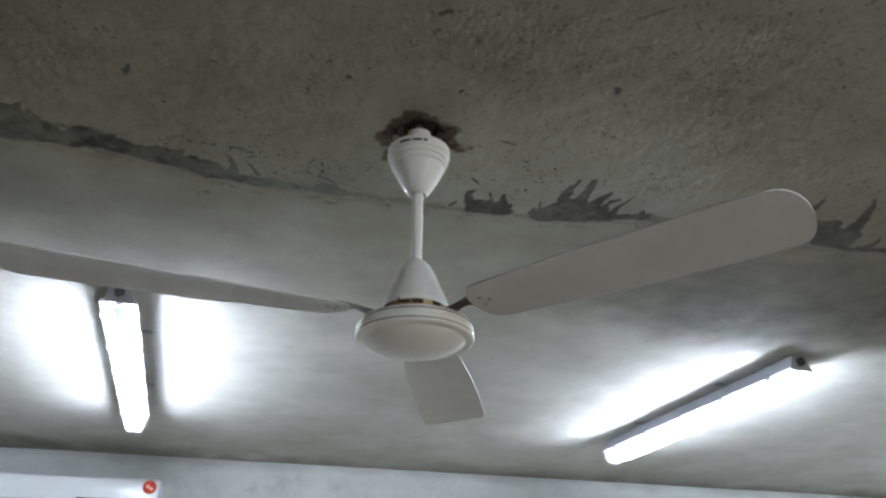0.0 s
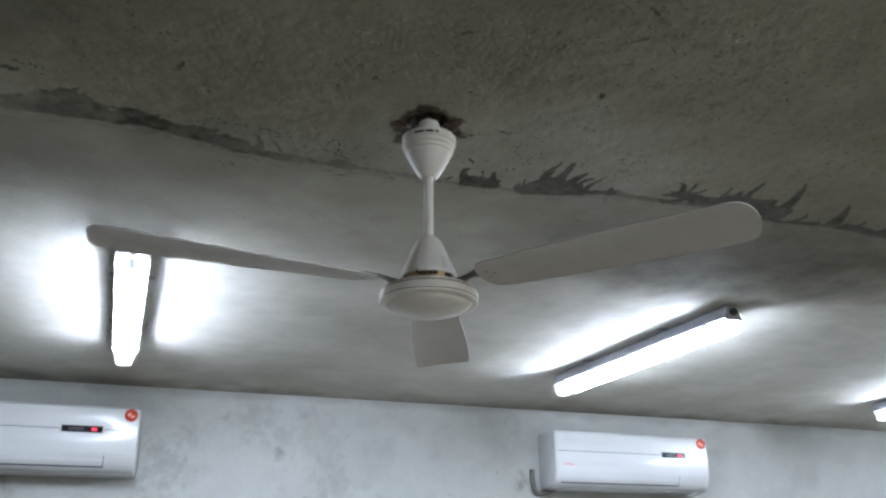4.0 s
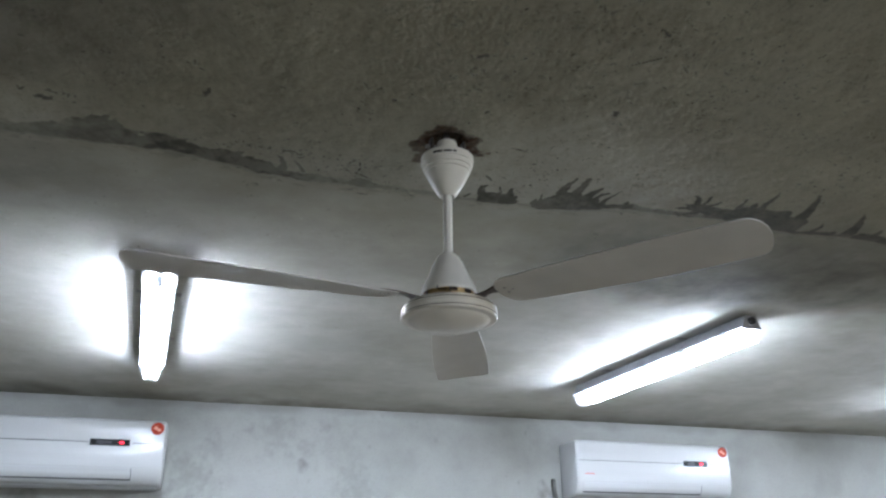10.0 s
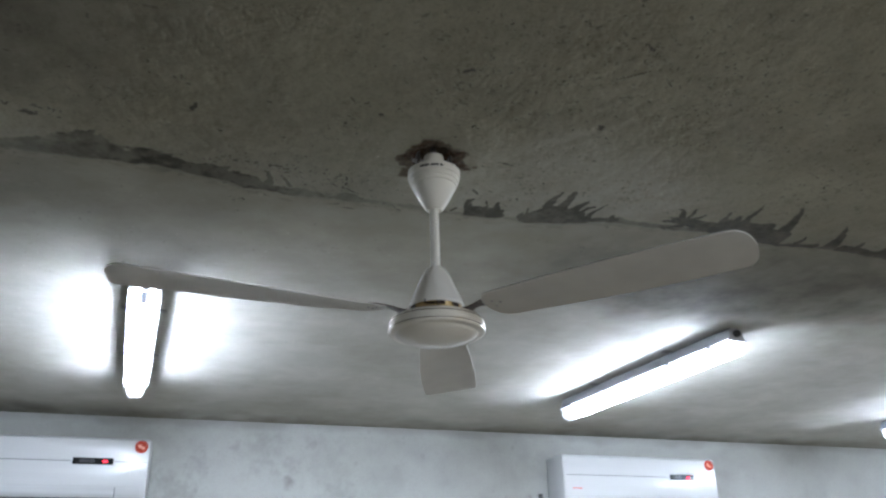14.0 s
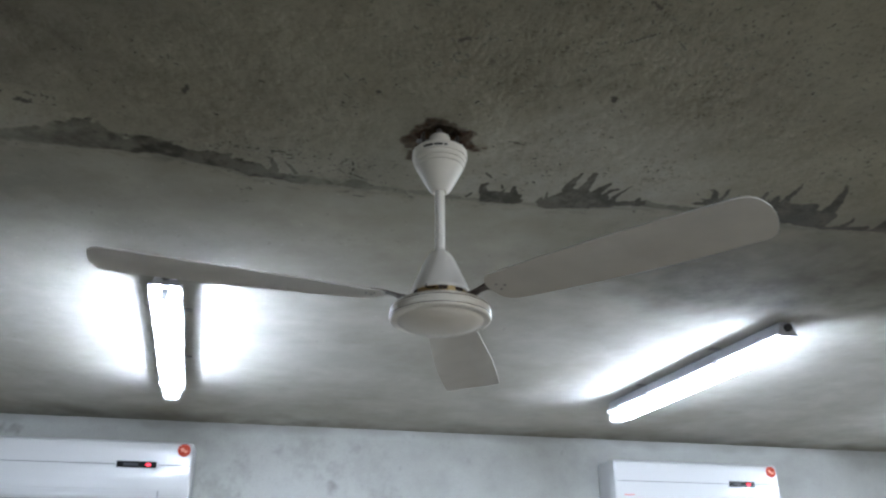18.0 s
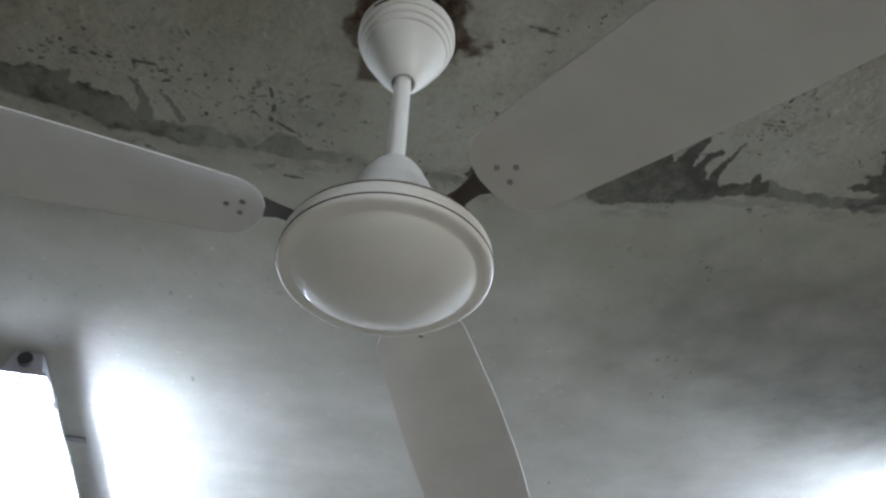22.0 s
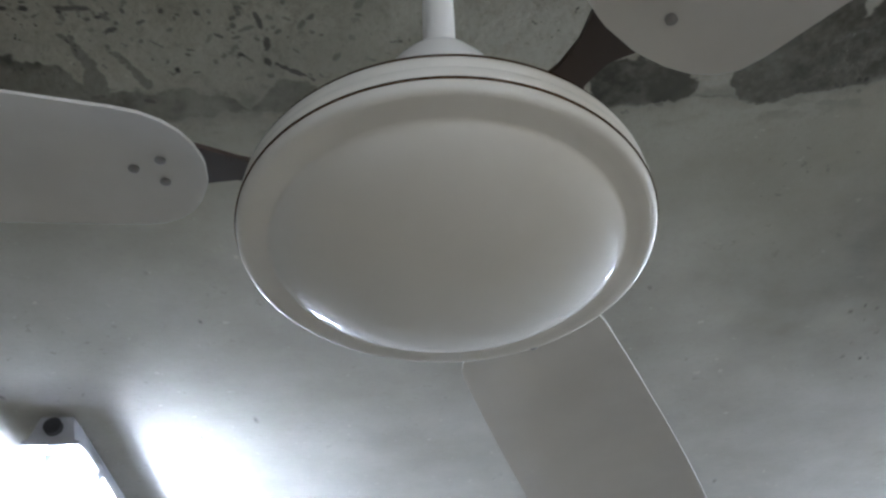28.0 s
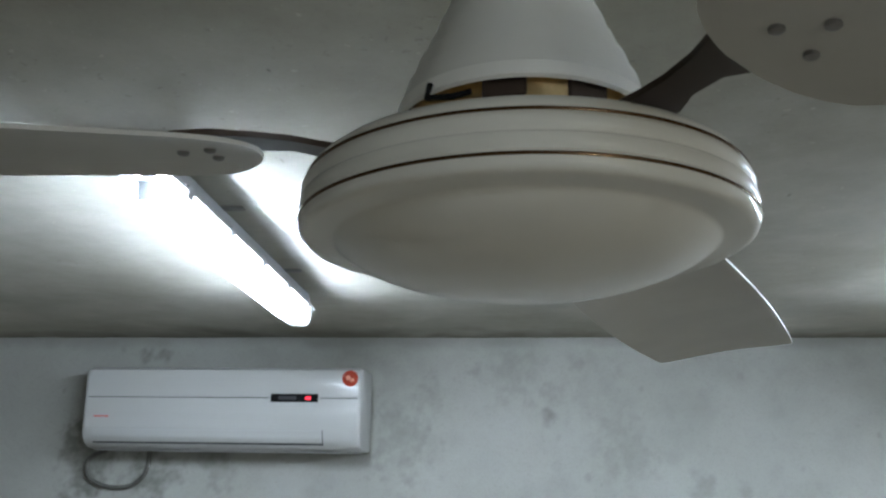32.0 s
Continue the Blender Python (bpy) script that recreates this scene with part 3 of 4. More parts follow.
    # tone blends the two plasters widely, painting lamp falloff into the colour as well
    return {"stain": joint_stain(x, y), "raw": np.clip(raw, 0, 1), "tone": (1 - pale) * step(-0.60, 0.34, d + np.interp(x, (-0.9, -0.2, 0.3, 1.0), (0.0, 0.0, 0.06, 0.22)) + 0.25 * (cloudy(x, y, 3.5, 52) - 0.5)), "pit": np.clip(pit, 0, 1), "rust": np.clip(rust, 0, 1), "mould_dim": np.clip(mould_dim, 0, 1)}


def ceiling_place(x, y):
    r = np.hypot(x, y)
    d = np.interp(x, JOINT_X, JOINT_Y) - y
    raw = step(-0.03, 0.05, d)
    near = step(1.6, 0.9, np.hypot(x - 0.3, y))
    z = CEIL + 0.0025 * (cloudy(x, y, 2.2, 17) - 0.5) + near * raw * 0.0022 * (cloudy(x, y, 40, 15) - 0.5)
    z = z + 0.018 * step(0.042, 0.030, r + 0.012 * (cloudy(x, y, 60, 2) - 0.5))
    z = np.where(y > WALL_Y - 0.004, CEIL, z)
    return np.stack([x, y, z], 1)


def spaced(*stops):
    """Coordinates from (start, step) pairs, up to the last stop."""
    out = []
    for (a, gap), (b, _) in zip(stops, stops[1:]):
        out.append(np.linspace(a, b, max(2, round((b - a) / gap) + 1))[:-1])
    return np.concatenate(out + [np.array([stops[-1][0]])])


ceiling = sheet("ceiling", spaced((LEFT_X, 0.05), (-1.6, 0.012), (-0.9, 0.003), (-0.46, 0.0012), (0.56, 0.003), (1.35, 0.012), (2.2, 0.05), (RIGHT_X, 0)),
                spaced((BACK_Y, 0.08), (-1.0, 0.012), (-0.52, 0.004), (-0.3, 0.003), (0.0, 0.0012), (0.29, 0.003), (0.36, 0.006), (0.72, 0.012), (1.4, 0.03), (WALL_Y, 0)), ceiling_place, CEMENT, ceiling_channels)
tagged(ceiling, "grey cement plaster ceiling with a dark ragged stain and pits", "ceiling", kind="structure")

WALL_SPOTS = ((0.09, 2.235, 0.03, 0.6), (0.10, 2.30, 0.05, 0.35), (-0.31, 2.318, 0.05, 0.4), (-0.15, 2.377, 0.03, 0.45), (-1.325, 2.44, 0.035, 0.75), (-1.275, 2.44, 0.03, 0.7),
              (0.595, 2.005, 0.05, 0.5), (0.72, 2.0, 0.03, 0.4), (-1.53, 2.13, 0.10, 1.0), (-1.5, 2.03, 0.12, 0.95), (-1.27, 2.02, 0.10, 0.85), (-1.05, 2.08, 0.08, 0.6), (-0.40, 2.15, 0.14, 0.45), (0.35, 2.12, 0.12, 0.35), (-0.45, 2.25, 0.06, 0.3),
              (0.2, 2.42, 0.04, 0.35), (0.62, 2.43, 0.03, 0.35), (1.29, 2.14, 0.04, 0.7), (-0.02, 2.38, 0.10, 0.3), (0.25, 2.33, 0.12, 0.22), (-0.6, 2.36, 0.05, 0.3))


def wall_channels(x, z):
    s = np.zeros_like(x)
    for cx, cz, size, deep in WALL_SPOTS:
        s = np.maximum(s, 0.85 * deep * step(1.5, 0.1, np.hypot((x - cx) * 1.3, z - cz) / size + 2.4 * (cloudy(x, z, 34, cx + 8) - 0.5)) * (0.35 + 0.95 * cloudy(x, z, 60, 3)))
    rng = np.random.default_rng(23)
    for k in range(70):
        cx, cz, size, deep = rng.uniform(-1.7, 2.2), rng.uniform(1.95, 2.5), 0.004 + 0.014 * rng.random() ** 3, rng.uniform(0.06, 0.28)
        near = np.hypot(x - cx, z - cz) < 0.05
        s[near] = np.maximum(s[near], deep * step(1.4, 0.5, np.hypot(x[near] - cx, (z[near] - cz) * 0.7) / size + 0.9 * (cloudy(x[near], z[near], 90, 7) - 0.5)))
    s = np.maximum(s, 0.28 * step(0.55, 0.75, cloudy(x, z, 4, 91)) * cloudy(x, z, 20, 5))
    # darker ragged band along the top edge of the wall
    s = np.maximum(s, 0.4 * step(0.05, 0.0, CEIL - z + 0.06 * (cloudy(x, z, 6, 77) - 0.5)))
    return {"stain": np.clip(s, 0, 1)}


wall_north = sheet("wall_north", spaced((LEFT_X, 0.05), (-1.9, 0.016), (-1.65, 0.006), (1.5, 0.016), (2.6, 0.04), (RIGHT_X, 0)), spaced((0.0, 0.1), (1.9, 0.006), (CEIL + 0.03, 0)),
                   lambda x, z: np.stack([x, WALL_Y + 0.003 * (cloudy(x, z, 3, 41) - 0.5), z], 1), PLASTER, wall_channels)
tagged(wall_north, "pale grey plastered wall with smudges and damp marks", "wall", kind="structure")


def slab(name, bm, mat, label, category):
    ob = part(name, bm, mat, None, smooth=False)
    return tagged(ob, label, category, kind="structure")


slab("roof_slab", box(LEFT_X - 0.15, RIGHT_X + 0.15, BACK_Y - 0.15, WALL_Y + 0.2, CEIL + 0.035, CEIL + 0.2), PLAIN_WALL, "plain concrete slab above the ceiling", "slab")
slab("wall_east", box(RIGHT_X, RIGHT_X + 0.15, BACK_Y, WALL_Y + 0.019, 0, CEIL + 0.034), PLAIN_WALL, "plain grey plastered side wall", "wall")


def wall_pieces(blocks):
    bm = bmesh.new()
    for x0, x1, y0, y1, z0, z1 in blocks:
        bmesh.ops.create_cube(bm, size=1.0, matrix=Matrix.Translation(((x0 + x1) / 2, (y0 + y1) / 2, (z0 + z1) / 2)) @ Matrix.Diagonal((x1 - x0, y1 - y0, z1 - z0, 1)))
    return bm


W0, W1, S0, S1, TOP = LEFT_X - 0.15, LEFT_X, BACK_Y - 0.151, BACK_Y - 0.001, CEIL + 0.034
slab("wall_north_core", box(W0, RIGHT_X + 0.15, WALL_Y + 0.02, WALL_Y + 0.2, 0, TOP), PLAIN_WALL, "plain masonry behind the plastered wall", "wall")
slab("wall_west", box(W0, W1, BACK_Y, WALL_Y + 0.019, 0, TOP), PLAIN_WALL, "plain grey plastered side wall", "wall")
slab("wall_south", wall_pieces(((W0, 1.5, S0, S1, 0, TOP), (1.5, 3.9, S0, S1, 0, 0.95), (1.5, 3.9, S0, S1, 2.15, TOP), (3.9, RIGHT_X + 0.15, S0, S1, 0, TOP))), PLAIN_WALL, "plain grey plastered back wall with a window opening", "wall")
slab("floor", box(LEFT_X - 0.15, RIGHT_X + 0.15, BACK_Y - 0.15, WALL_Y + 0.2, -0.12, -0.001), FLOOR, "plain grey tiled floor", "floor")


# ---- ceiling fan ----
def ceiling_fan():
    fan = thing("ceiling_fan", pose(0, 0, CEIL, 0, 0, 0), "ivory ceiling fan with three beige blades hanging from the ceiling", "ceiling fan")
    # heights below are counted down from the ceiling
    canopy = part("canopy", lathe([(0.0500, -0.036), (0.0512, -0.0375), (0.0514, -0.0490), (0.0507, -0.0512), (0.0484, -0.0520), (0.0485, -0.0530), (0.0484, -0.0588), (0.0476, -0.0606), (0.0452, -0.0613), (0.0453, -0.0623),
                                   (0.0450, -0.0673), (0.0442, -0.0690), (0.0419, -0.0697), (0.0419, -0.0707), (0.0410, -0.0748), (0.0380, -0.0810), (0.0290, -0.0985), (0.0215, -0.1110), (0.0170, -0.1175), (0.0130, -0.1203),
                                   (0.0115, -0.1195), (0.0112, -0.112), (0.0160, -0.104), (0.0400, -0.060), (0.0470, -0.040), (0.0500, -0.036)]), IVORY, fan, "glossy ivory bell-shaped canopy")
    for k, (a, w) in enumerate(((-138, 21), (-114, 17), (-94, 7))):
        bm = bmesh.new()
        n = 6
        rows = []
        for z, r in ((-0.0438, 0.0519), (-0.0484, 0.0520)):
            rows.append([bm.verts.new((r * math.cos(radians(a + w * i / n)), r * math.sin(radians(a + w * i / n)), z)) for i in range(n + 1)])
        for i in range(n):
            bm.faces.new((rows[0][i], rows[0][i + 1], rows[1][i + 1], rows[1][i]))
        part("print_bar", bm, INK, canopy, "dark printed lettering bar")
    part("downrod", lathe([(0.0, -0.03), (0.0086, -0.03), (0.0086, -0.25), (0.0, -0.25)], 32), IVORY_MATT, fan)
    # hanging bracket above the canopy
    bracket = part("hanging_bracket", lathe([(0.0, -0.045), (0.0205, -0.045), (0.0215, -0.040), (0.0210, -0.010), (0.0190, -0.002), (0.0, -0.002)], 40), IVORY, fan, "white clamp gripping the ceiling hook")
    for s in (-1, 1):
        part("clamp_plate", box(s * 0.0325 - 0.0030, s * 0.0325 + 0.0030, -0.010, 0.010, -0.046, 0.002, 0.0015, 1), DARK_STEEL, bracket)
    part("bolt", pipe([(-0.044, -0.002, -0.016), (0.044, -0.002, -0.016)], 0.004), STEEL, bracket)
    part("hook", pipe([(0, 0.004, 0.02), (0, 0.004, -0.02)], 0.006), STEEL, bracket)
    # cup over the motor
    part("cup", lathe([(0.0086, -0.2345), (0.0105, -0.2365), (0.0160, -0.2405), (0.0215, -0.2465), (0.0275, -0.2570), (0.0325, -0.2695), (0.0338, -0.2722), (0.0346, -0.2738), (0.0370, -0.2815), (0.0384, -0.2832),
                       (0.0413, -0.2910), (0.0429, -0.2926), (0.0456, -0.3010), (0.0472, -0.3026), (0.0494, -0.3115), (0.0508, -0.3130), (0.0514, -0.3185), (0.0500, -0.3195), (0.0472, -0.3130), (0.0300, -0.275), (0.0086, -0.25)]),
         IVORY_MATT, fan, "ivory conical cup over the motor", m=Matrix.Translation((0, 0, -0.001)))
    ring = part("trim_ring", lathe([(0.0450, -0.308), (0.0465, -0.3085), (0.0465, -0.3375), (0.0450, -0.338)]), GOLD, fan, "shiny gold ring under the cup", m=Matrix.Translation((0, 0, 0.004)))
    for a in (-98, -60, 20, 118, 190):
        part("vent_slot", box(0.0461, 0.0470, -0.0080, 0.0080, -0.3300, -0.3190, 0.0008, 1), BROWN, ring, "dark slot in the ring", m=pose(0, 0, 0, 0, 0, a))
    part("split_pin", pipe([(-0.0335, -0.0400, -0.3215), (-0.0345, -0.0412, -0.3275), (-0.0250, -0.0455, -0.3290), (-0.0180, -0.0480, -0.3285)], 0.0012, 8), BLACK, ring, "small bent black pin")
    body = part("motor_body", lathe([(0.040, -0.3325), (0.0500, -0.3335), (0.0620, -0.3355), (0.0740, -0.3388), (0.0800, -0.3415), (0.0836, -0.3445), (0.0850, -0.3468), (0.0855, -0.3490), (0.0866, -0.3500), (0.0872, -0.3516), (0.0871, -0.3538), (0.0863, -0.3550),
                                     (0.0864, -0.3556), (0.0875, -0.3566), (0.0880, -0.3584), (0.0878, -0.3604), (0.0871, -0.3615), (0.0877, -0.3625), (0.0877, -0.3640), (0.0874, -0.3658), (0.0868, -0.3672), (0.0856, -0.3681), (0.0840, -0.3685),
                                     (0.0800, -0.3687), (0.0750, -0.3688), (0.0740, -0.3691), (0.0731, -0.3699), (0.0716, -0.3712), (0.0680, -0.3737), (0.0620, -0.3768), (0.0530, -0.3803), (0.0410, -0.3834), (0.0270, -0.3855),
                                     (0.0130, -0.3866), (0.0, -0.3869)], 160), IVORY, fan, "glossy ivory disc-shaped motor body")
    for r, z in ((0.0855, -0.3482), (0.0878, -0.3634)):
        part("stripe", lathe([(r - 0.001, z + 0.0007), (r + 0.0004, z + 0.0005), (r + 0.0005, z), (r + 0.0004, z - 0.0005), (r - 0.001, z - 0.0007)], 160), STRIPE, body, "thin brown and gold stripe")
    # three blades on dark irons
    for a in (189, 309, 69):
        bm = bmesh.new()
        n, rows = 36, []
        for i in range(n + 1):
            u = 0.5 - 0.5 * math.cos(math.pi * i / n)
            r = 0.104 + 0.466 * u
            half = 0.040 + 0.022 * math.sin(min(u * 1.25, 1) * math.pi / 2)
            if u < 0.07:
                half *= max(1 - ((0.07 - u) / 0.0705) ** 2.6, 0.03) ** 0.5
            if u > 0.93:
                half *= max(1 - ((u - 0.93) / 0.0705) ** 2.6, 0.03) ** 0.5
            tilt = radians(-11 + 5 * u)
            row = []
            for j in range(9):
                v = -1 + j / 4
                camber = 0.006 * (1 - (half * v / 0.062) ** 2)
                row.append((r, half * v * math.cos(tilt), -0.3440 + half * v * math.sin(tilt) + camber))
            rows.append(row)
        for lift in (0.0, 0.0018):
            vs = [[bm.verts.new((x, y, z + lift)) for x, y, z in row] for row in rows]
            for p, q in zip(vs, vs[1:]):
                for j in range(8):
                    bm.faces.new((p[j], p[j + 1], q[j + 1], q[j]))
            if lift == 0.0:
                low = vs
        rim = [low[i][0] for i in range(n + 1)] + low[n][1:] + [low[i][8] for i in range(n - 1, -1, -1)] + low[0][7:0:-1]
        top = [vs[i][0] for i in range(n + 1)] + vs[n][1:] + [vs[i][8] for i in range(n - 1, -1, -1)] + vs[0][7:0:-1]
        for k in range(len(rim)):
            bm.faces.new((rim[k], rim[(k + 1) % len(rim)], top[(k + 1) % len(top)], top[k]))
        blade = part("blade", bm, BLADE, fan, "beige painted metal blade", m=pose(0, 0, 0.004, 0, 0, a))
        iron = bmesh.new()
        rings = []
        for x, half, z, twist in ((0.058, 0.010, -0.3392, 0.0), (0.072, 0.010, -0.3388, 0.0), (0.080, 0.007, -0.3362, 0.05), (0.092, 0.0075, -0.3340, 0.12), (0.106, 0.013, -0.3338, 0.18),
                                  (0.122, 0.016, -0.3342, 0.18), (0.136, 0.012, -0.3346, 0.18), (0.143, 0.004, -0.3348, 0.18)):
            rings.append([iron.verts.new((x, s * half, z - s * half * twist + lift)) for s, lift in ((-1, 0), (0, 0), (1, 0), (1, 0.0026), (0, 0.0026), (-1, 0.0026))])
        for p, q in zip(rings, rings[1:]):
            for k in range(6):
                iron.faces.new((p[k], p[(k + 1) % 6], q[(k + 1) % 6], q[k]))
        iron.faces.new(rings[0])
        iron.faces.new(rings[-1])
        part("blade_iron", iron, BROWN, blade, "dark brown blade bracket")
        for bx, by in ((0.122, -0.008), (0.122, 0.008), (0.134, 0.0)):
            part("rivet", lathe([(0.0, -0.3398), (0.0016, -0.3396), (0.0024, -0.3390), (0.0024, -0.3370)], 12), STEEL, blade, m=Matrix.Translation((bx, by, -by * 0.19)))
    return fan


ceiling_fan()


# ---- tube lights ----
def tube_light(m):
    """A weatherproof batten; local y runs along it from the cable end, z counts down from the ceiling."""
    length = 1.06
    light = thing("tube_light", m, "weatherproof twin tube light, switched on, fixed under the cement ceiling", "tube light", "tube lights on the ceiling")

    def along(outline, y0, y1, cut):
        bm = bmesh.new()
        loops = []
        for y, s in ((y0, cut), (y0 + 0.012, cut * 0.3), (y0 + 0.03, 0), (y1 - 0.03, 0), (y1 - 0.012, cut * 0.3), (y1, cut)):
            loops.append([bm.verts.new((x * (1 - s), y, z)) for x, z in outline])
        for a, b in zip(loops, loops[1:]):
            for k in range(len(outline)):
                bm.faces.new((a[k], a[(k + 1) % len(a)], b[(k + 1) % len(b)], b[k]))
        bm.faces.new(loops[0])
        bm.faces.new(loops[-1])
        return bm

    part("housing", along([(-0.024, -0.004), (0.024, -0.004), (0.029, -0.020), (0.035, -0.038), (0.043, -0.041), (0.043, -0.046), (-0.043, -0.046), (-0.043, -0.041), (-0.035, -0.038), (-0.029, -0.020)], 0, length, 0.08),
         HOUSING, light, "light grey plastic housing")
    part("reflector_tray", box(-0.032, 0.032, 0.03, length - 0.03, -0.0500, -0.0475, 0.001, 1), TRAY, light, "white reflector tray")
    cover = part("cover", along([(-0.0370, -0.0470), (-0.0360, -0.060), (-0.0325, -0.074), (-0.0270, -0.0835), (-0.0190, -0.0875), (0.0190, -0.0875), (0.0270, -0.0835), (0.0325, -0.074), (0.0360, -0.060), (0.0370, -0.0470)], 0.004, length - 0.004, 0.12),
                 COVER, light, "clear plastic cover")
    cover.visible_shadow = False
    for x in (-0.0165, 0.0165):
        tube = part("tube", pipe([(x, 0.040, -0.0610), (x, length - 0.040, -0.0610)], 0.0105, 14), TUBE, light, "glowing white tube")
    for y in (0.016, length - 0.030):
        part("lamp_holder", box(-0.0105, 0.0105, y, y + 0.014, -0.0800, -0.050, 0.003), HOLDER, light, "grey lamp holder")
    part("cable_gland", pipe([(0, 0.012, -0.0215), (0, -0.010, -0.0215)], 0.0122, 18), RUBBER, light, "black rubber cable gland")
    for y in (0.09, 0.31, 0.53, 0.75, 0.97):
        for s in (-1, 1):
            part("clip", box(s * 0.0405 - 0.004, s * 0.0405 + 0.004, y - 0.011, y + 0.011, -0.056, -0.034, 0.0025, 1), HOUSING, light, "small snap clip")
    for y in (0.30, 0.78):
        part("mounting_strap", box(-0.062, 0.062, y - 0.010, y + 0.010, -0.0055, -0.0012, 0.001, 1), STEEL, light, "steel strap against the ceiling")
    return light


first = tube_light(pose(-0.541, 0.772, CEIL, 0, 0, 2.2))
copy_thing(first, pose(1.270, 0.800, CEIL, 0, 0, 5.3))
copy_thing(first, pose(2.985, 0.87, CEIL, 0, 0, 2.0))
# one more in the south half of the room, mirrored in the fan
copy_thing(first, pose(1.30, -2.65, CEIL, 0, 0, 2.0))


# ---- air conditioners ----
SHELL = [(0.0, 0.0), (-0.150, 0.0), (-0.174, -0.002), (-0.1835, -0.009), (-0.1865, -0.024), (-0.1880, -0.090), (-0.1880, -0.150), (-0.1850, -0.195), (-0.1760, -0.228), (-0.158, -0.252), (-0.132, -0.264), (-0.09, -0.268), (0.0, -0.268)]


def shell_y(z):
    pts = [p for p in SHELL[2:11]]
    return float(np.interp(-z, [-p[1] for p in pts], [p[0] for p in pts]))


def skin(z0, z1, proud, thick=0.006):
    """The outline of a panel that lies on the front of the shell between two heights."""
    zs = np.linspace(z0, z1, 9)
    outer = [(shell_y(z) - proud, z) for z in zs]
    inner = [(shell_y(z) - proud + thick, z) for z in zs[::-1]]
    return outer + inner


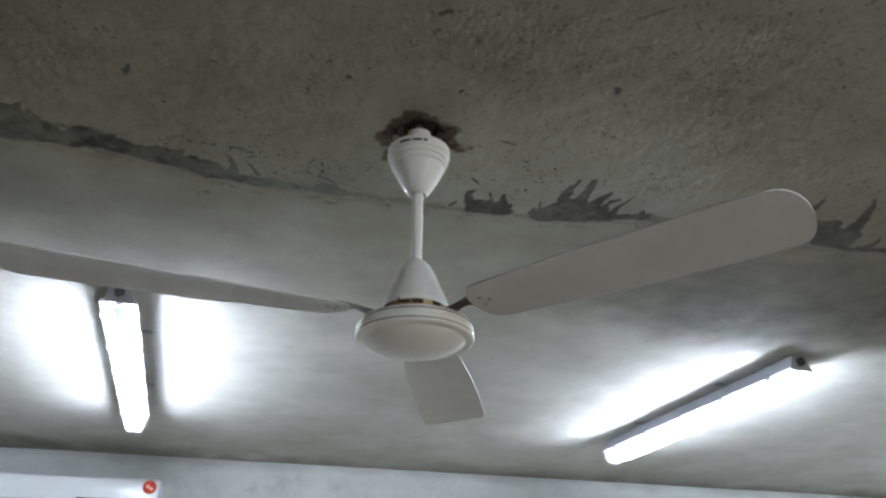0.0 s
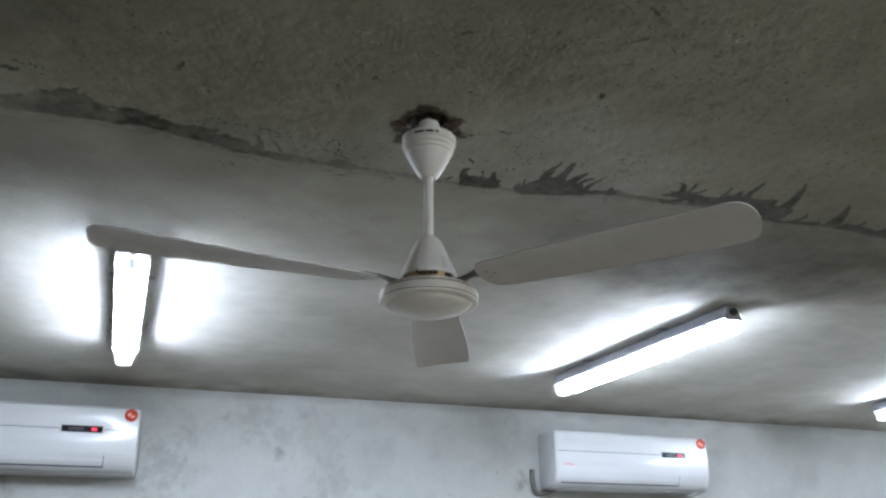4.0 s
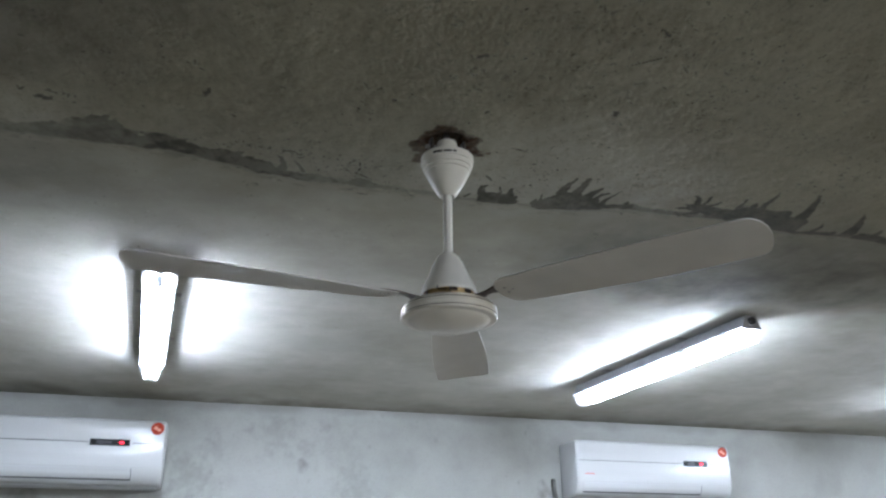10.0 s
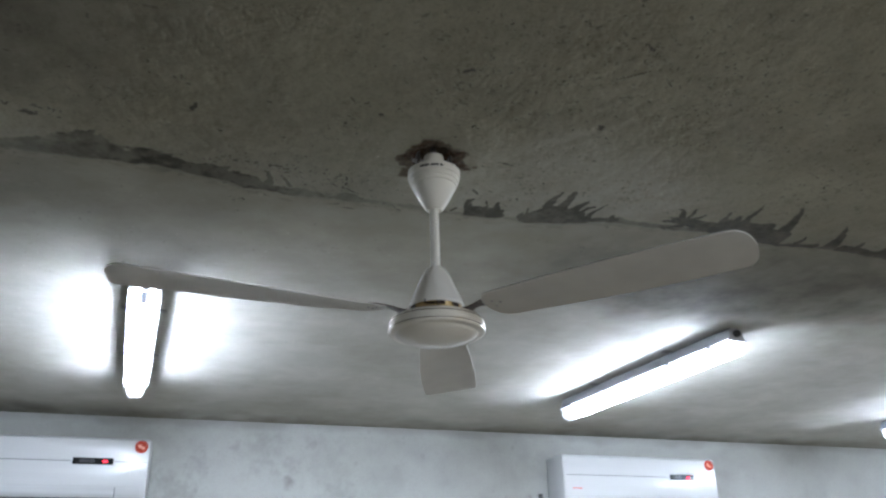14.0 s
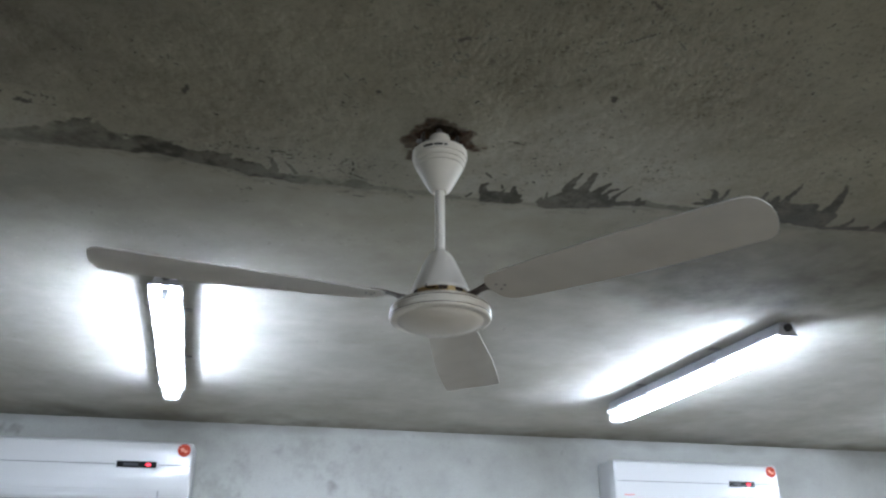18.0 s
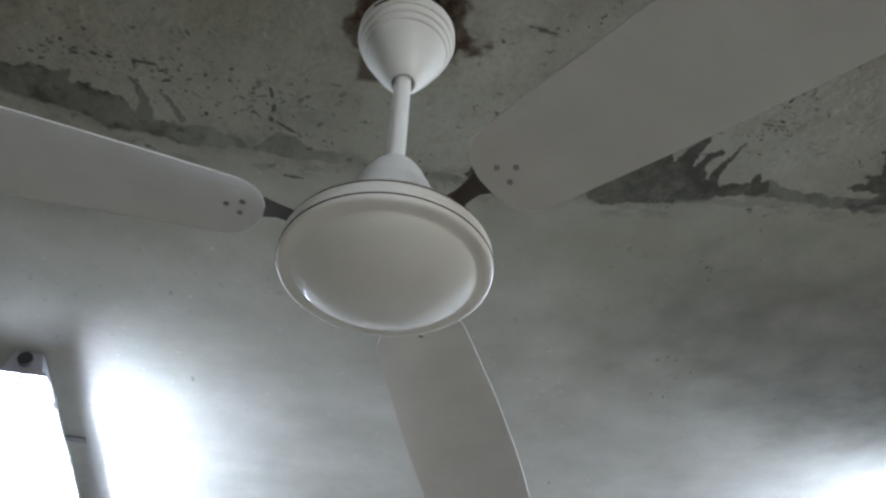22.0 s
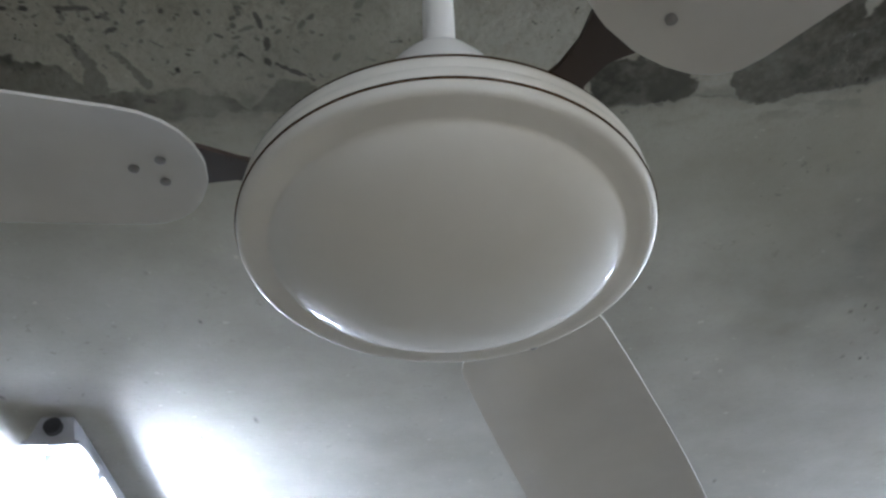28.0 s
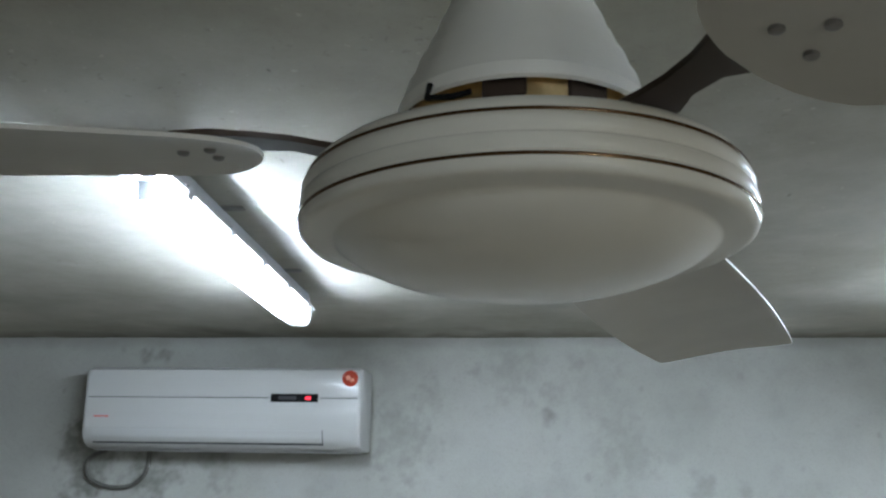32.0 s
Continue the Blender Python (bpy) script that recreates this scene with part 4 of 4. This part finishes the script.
def air_conditioner(x0, width, top, shown, strip, vent, label):
    ac = thing("air_conditioner", pose(x0, WALL_Y - 0.001, top), label, "air conditioner", "air conditioners on the wall")
    w = width
    shell = prism(SHELL, 0, w, 0.012)
    for v in shell.verts:
        v.co.x += (-0.003 if v.co.x < w / 2 else 0.003) * (1 + v.co.y / 0.188) ** 0.8 if v.co.y > -0.188 else 0
    part("body", shell, AC_WHITE, ac)
    part("upper_panel", prism(skin(-0.012, -0.0985, 0.003), 0.012, w - 0.008, 0.0015), AC_WHITE, ac)
    part("lower_panel", prism(skin(-0.1015, -0.198, 0.003), 0.012, w - 0.008, 0.0015), AC_WHITE, ac)
    part("seam", prism(skin(-0.0985, -0.1015, 0.0012), 0.014, w - 0.010), SEAM, ac, "thin dark seam between the panels")
    louvre = part("louvre", prism(skin(-0.207, -0.243, 0.0025), 0.035, w - vent, 0.001), AC_WHITE, ac, "closed air louvre")
    part("louvre_gap", prism(skin(-0.2435, -0.2495, 0.0008), 0.035, w - vent), SEAM, louvre, "dark air slot")
    part("louvre_edge", prism(skin(-0.2035, -0.2062, 0.0008), 0.035, w - vent), AC_SHADE, louvre)
    part("louvre_end", prism(skin(-0.2035, -0.2495, 0.0008), w - vent, w - vent + 0.003), SEAM, louvre)
    part("base_tray", box(0.02, w - 0.02, -0.12, -0.004, -0.2710, -0.2685, 0.002, 1), AC_SHADE, ac)
    dx = w - shown
    y = shell_y(-0.1) - 0.0034
    screen = part("display", box(dx, dx + strip, y - 0.0015, y + 0.002, -0.1135, -0.0865, 0.0012, 1), BLACK, ac, "glossy black display strip")
    part("display_frame", box(dx - 0.004, dx, y - 0.002, y + 0.002, -0.1150, -0.0850, 0.0008, 1), AC_SHADE, screen)
    part("display_frame", box(dx + strip, dx + strip + 0.005, y - 0.002, y + 0.002, -0.1150, -0.0850, 0.0008, 1), AC_WHITE, screen)
    part("led", box(dx + strip - 0.042, dx + strip - 0.024, y - 0.0022, y, -0.1050, -0.0960, 0.0006, 1), LED, screen, "glowing red digit")
    part("digit_window", box(dx + 0.026, dx + strip - 0.072, y - 0.0019, y, -0.1065, -0.0940, 0.0005, 1), DIGITS, screen)
    sticker = part("sticker", lathe([(0.0, 0.0), (0.0265, 0.0), (0.0265, 0.0012), (0.0, 0.0012)], 40), RED, ac, "round orange-red sticker", m=pose(w - 0.037, shell_y(-0.036) - 0.0031, -0.036, 90, 0, 0))
    part("emblem", box(-0.012, 0.002, -0.002, 0.012, 0.0012, 0.0020, 0.0003, 1), PALE, sticker, m=pose(0, 0, 0, 0, 0, 25))
    part("emblem", box(-0.003, 0.011, -0.013, -0.003, 0.0012, 0.0020, 0.0003, 1), PALE, sticker, m=pose(0, 0, 0, 0, 0, 25))
    for k, (a, b) in enumerate(((0.0, 0.010), (0.013, 0.024), (0.027, 0.033), (0.036, 0.050))):
        part("logo_bar", box(0.042 + a, 0.042 + b, shell_y(-0.162) - 0.0038, shell_y(-0.162) - 0.002, -0.1655, -0.1605), LOGO, ac, "small red printed mark", smooth=False)
    return ac


air_conditioner(-1.451, 0.936, 2.372, 0.298, 0.158, 0.125, "white wall-mounted air conditioner with a lit red display")
air_conditioner(1.391, 0.861, 2.372, 0.275, 0.138, 0.180, "white wall-mounted air conditioner beside a dark grimy hose")


def arc(points, n=8):
    """A smooth line through the given places."""
    pts = [Vector(p) for p in points]
    pts = [pts[0]] + pts + [pts[-1]]
    out = []
    for i in range(1, len(pts) - 2):
        a, b, c, d = pts[i - 1:i + 3]
        for k in range(n):
            t = k / n
            out.append(0.5 * ((2 * b) + (c - a) * t + (2 * a - 5 * b + 4 * c - d) * t * t + (3 * b - a - 3 * c + d) * t ** 3))
    out.append(pts[-1])
    return out


def drain_hose(places, radius, label):
    hose = part("drain_hose", pipe(arc(places), radius), HOSE, None)
    return tagged(hose, label, "hose")


drain_hose([(-1.42, WALL_Y - 0.03, 2.11), (-1.50, WALL_Y - 0.016, 2.07), (-1.49, WALL_Y - 0.014, 2.01), (-1.42, WALL_Y - 0.014, 1.98), (-1.34, WALL_Y - 0.014, 1.985), (-1.29, WALL_Y - 0.016, 2.03), (-1.275, WALL_Y - 0.03, 2.11)], 0.008,
           "grimy hose looping against the wall under an air conditioner")
drain_hose([(1.46, WALL_Y - 0.03, 2.11), (1.375, WALL_Y - 0.02, 2.085), (1.345, WALL_Y - 0.02, 2.12), (1.34, WALL_Y - 0.016, 2.20)], 0.011, "dark grimy hose against the wall beside an air conditioner")
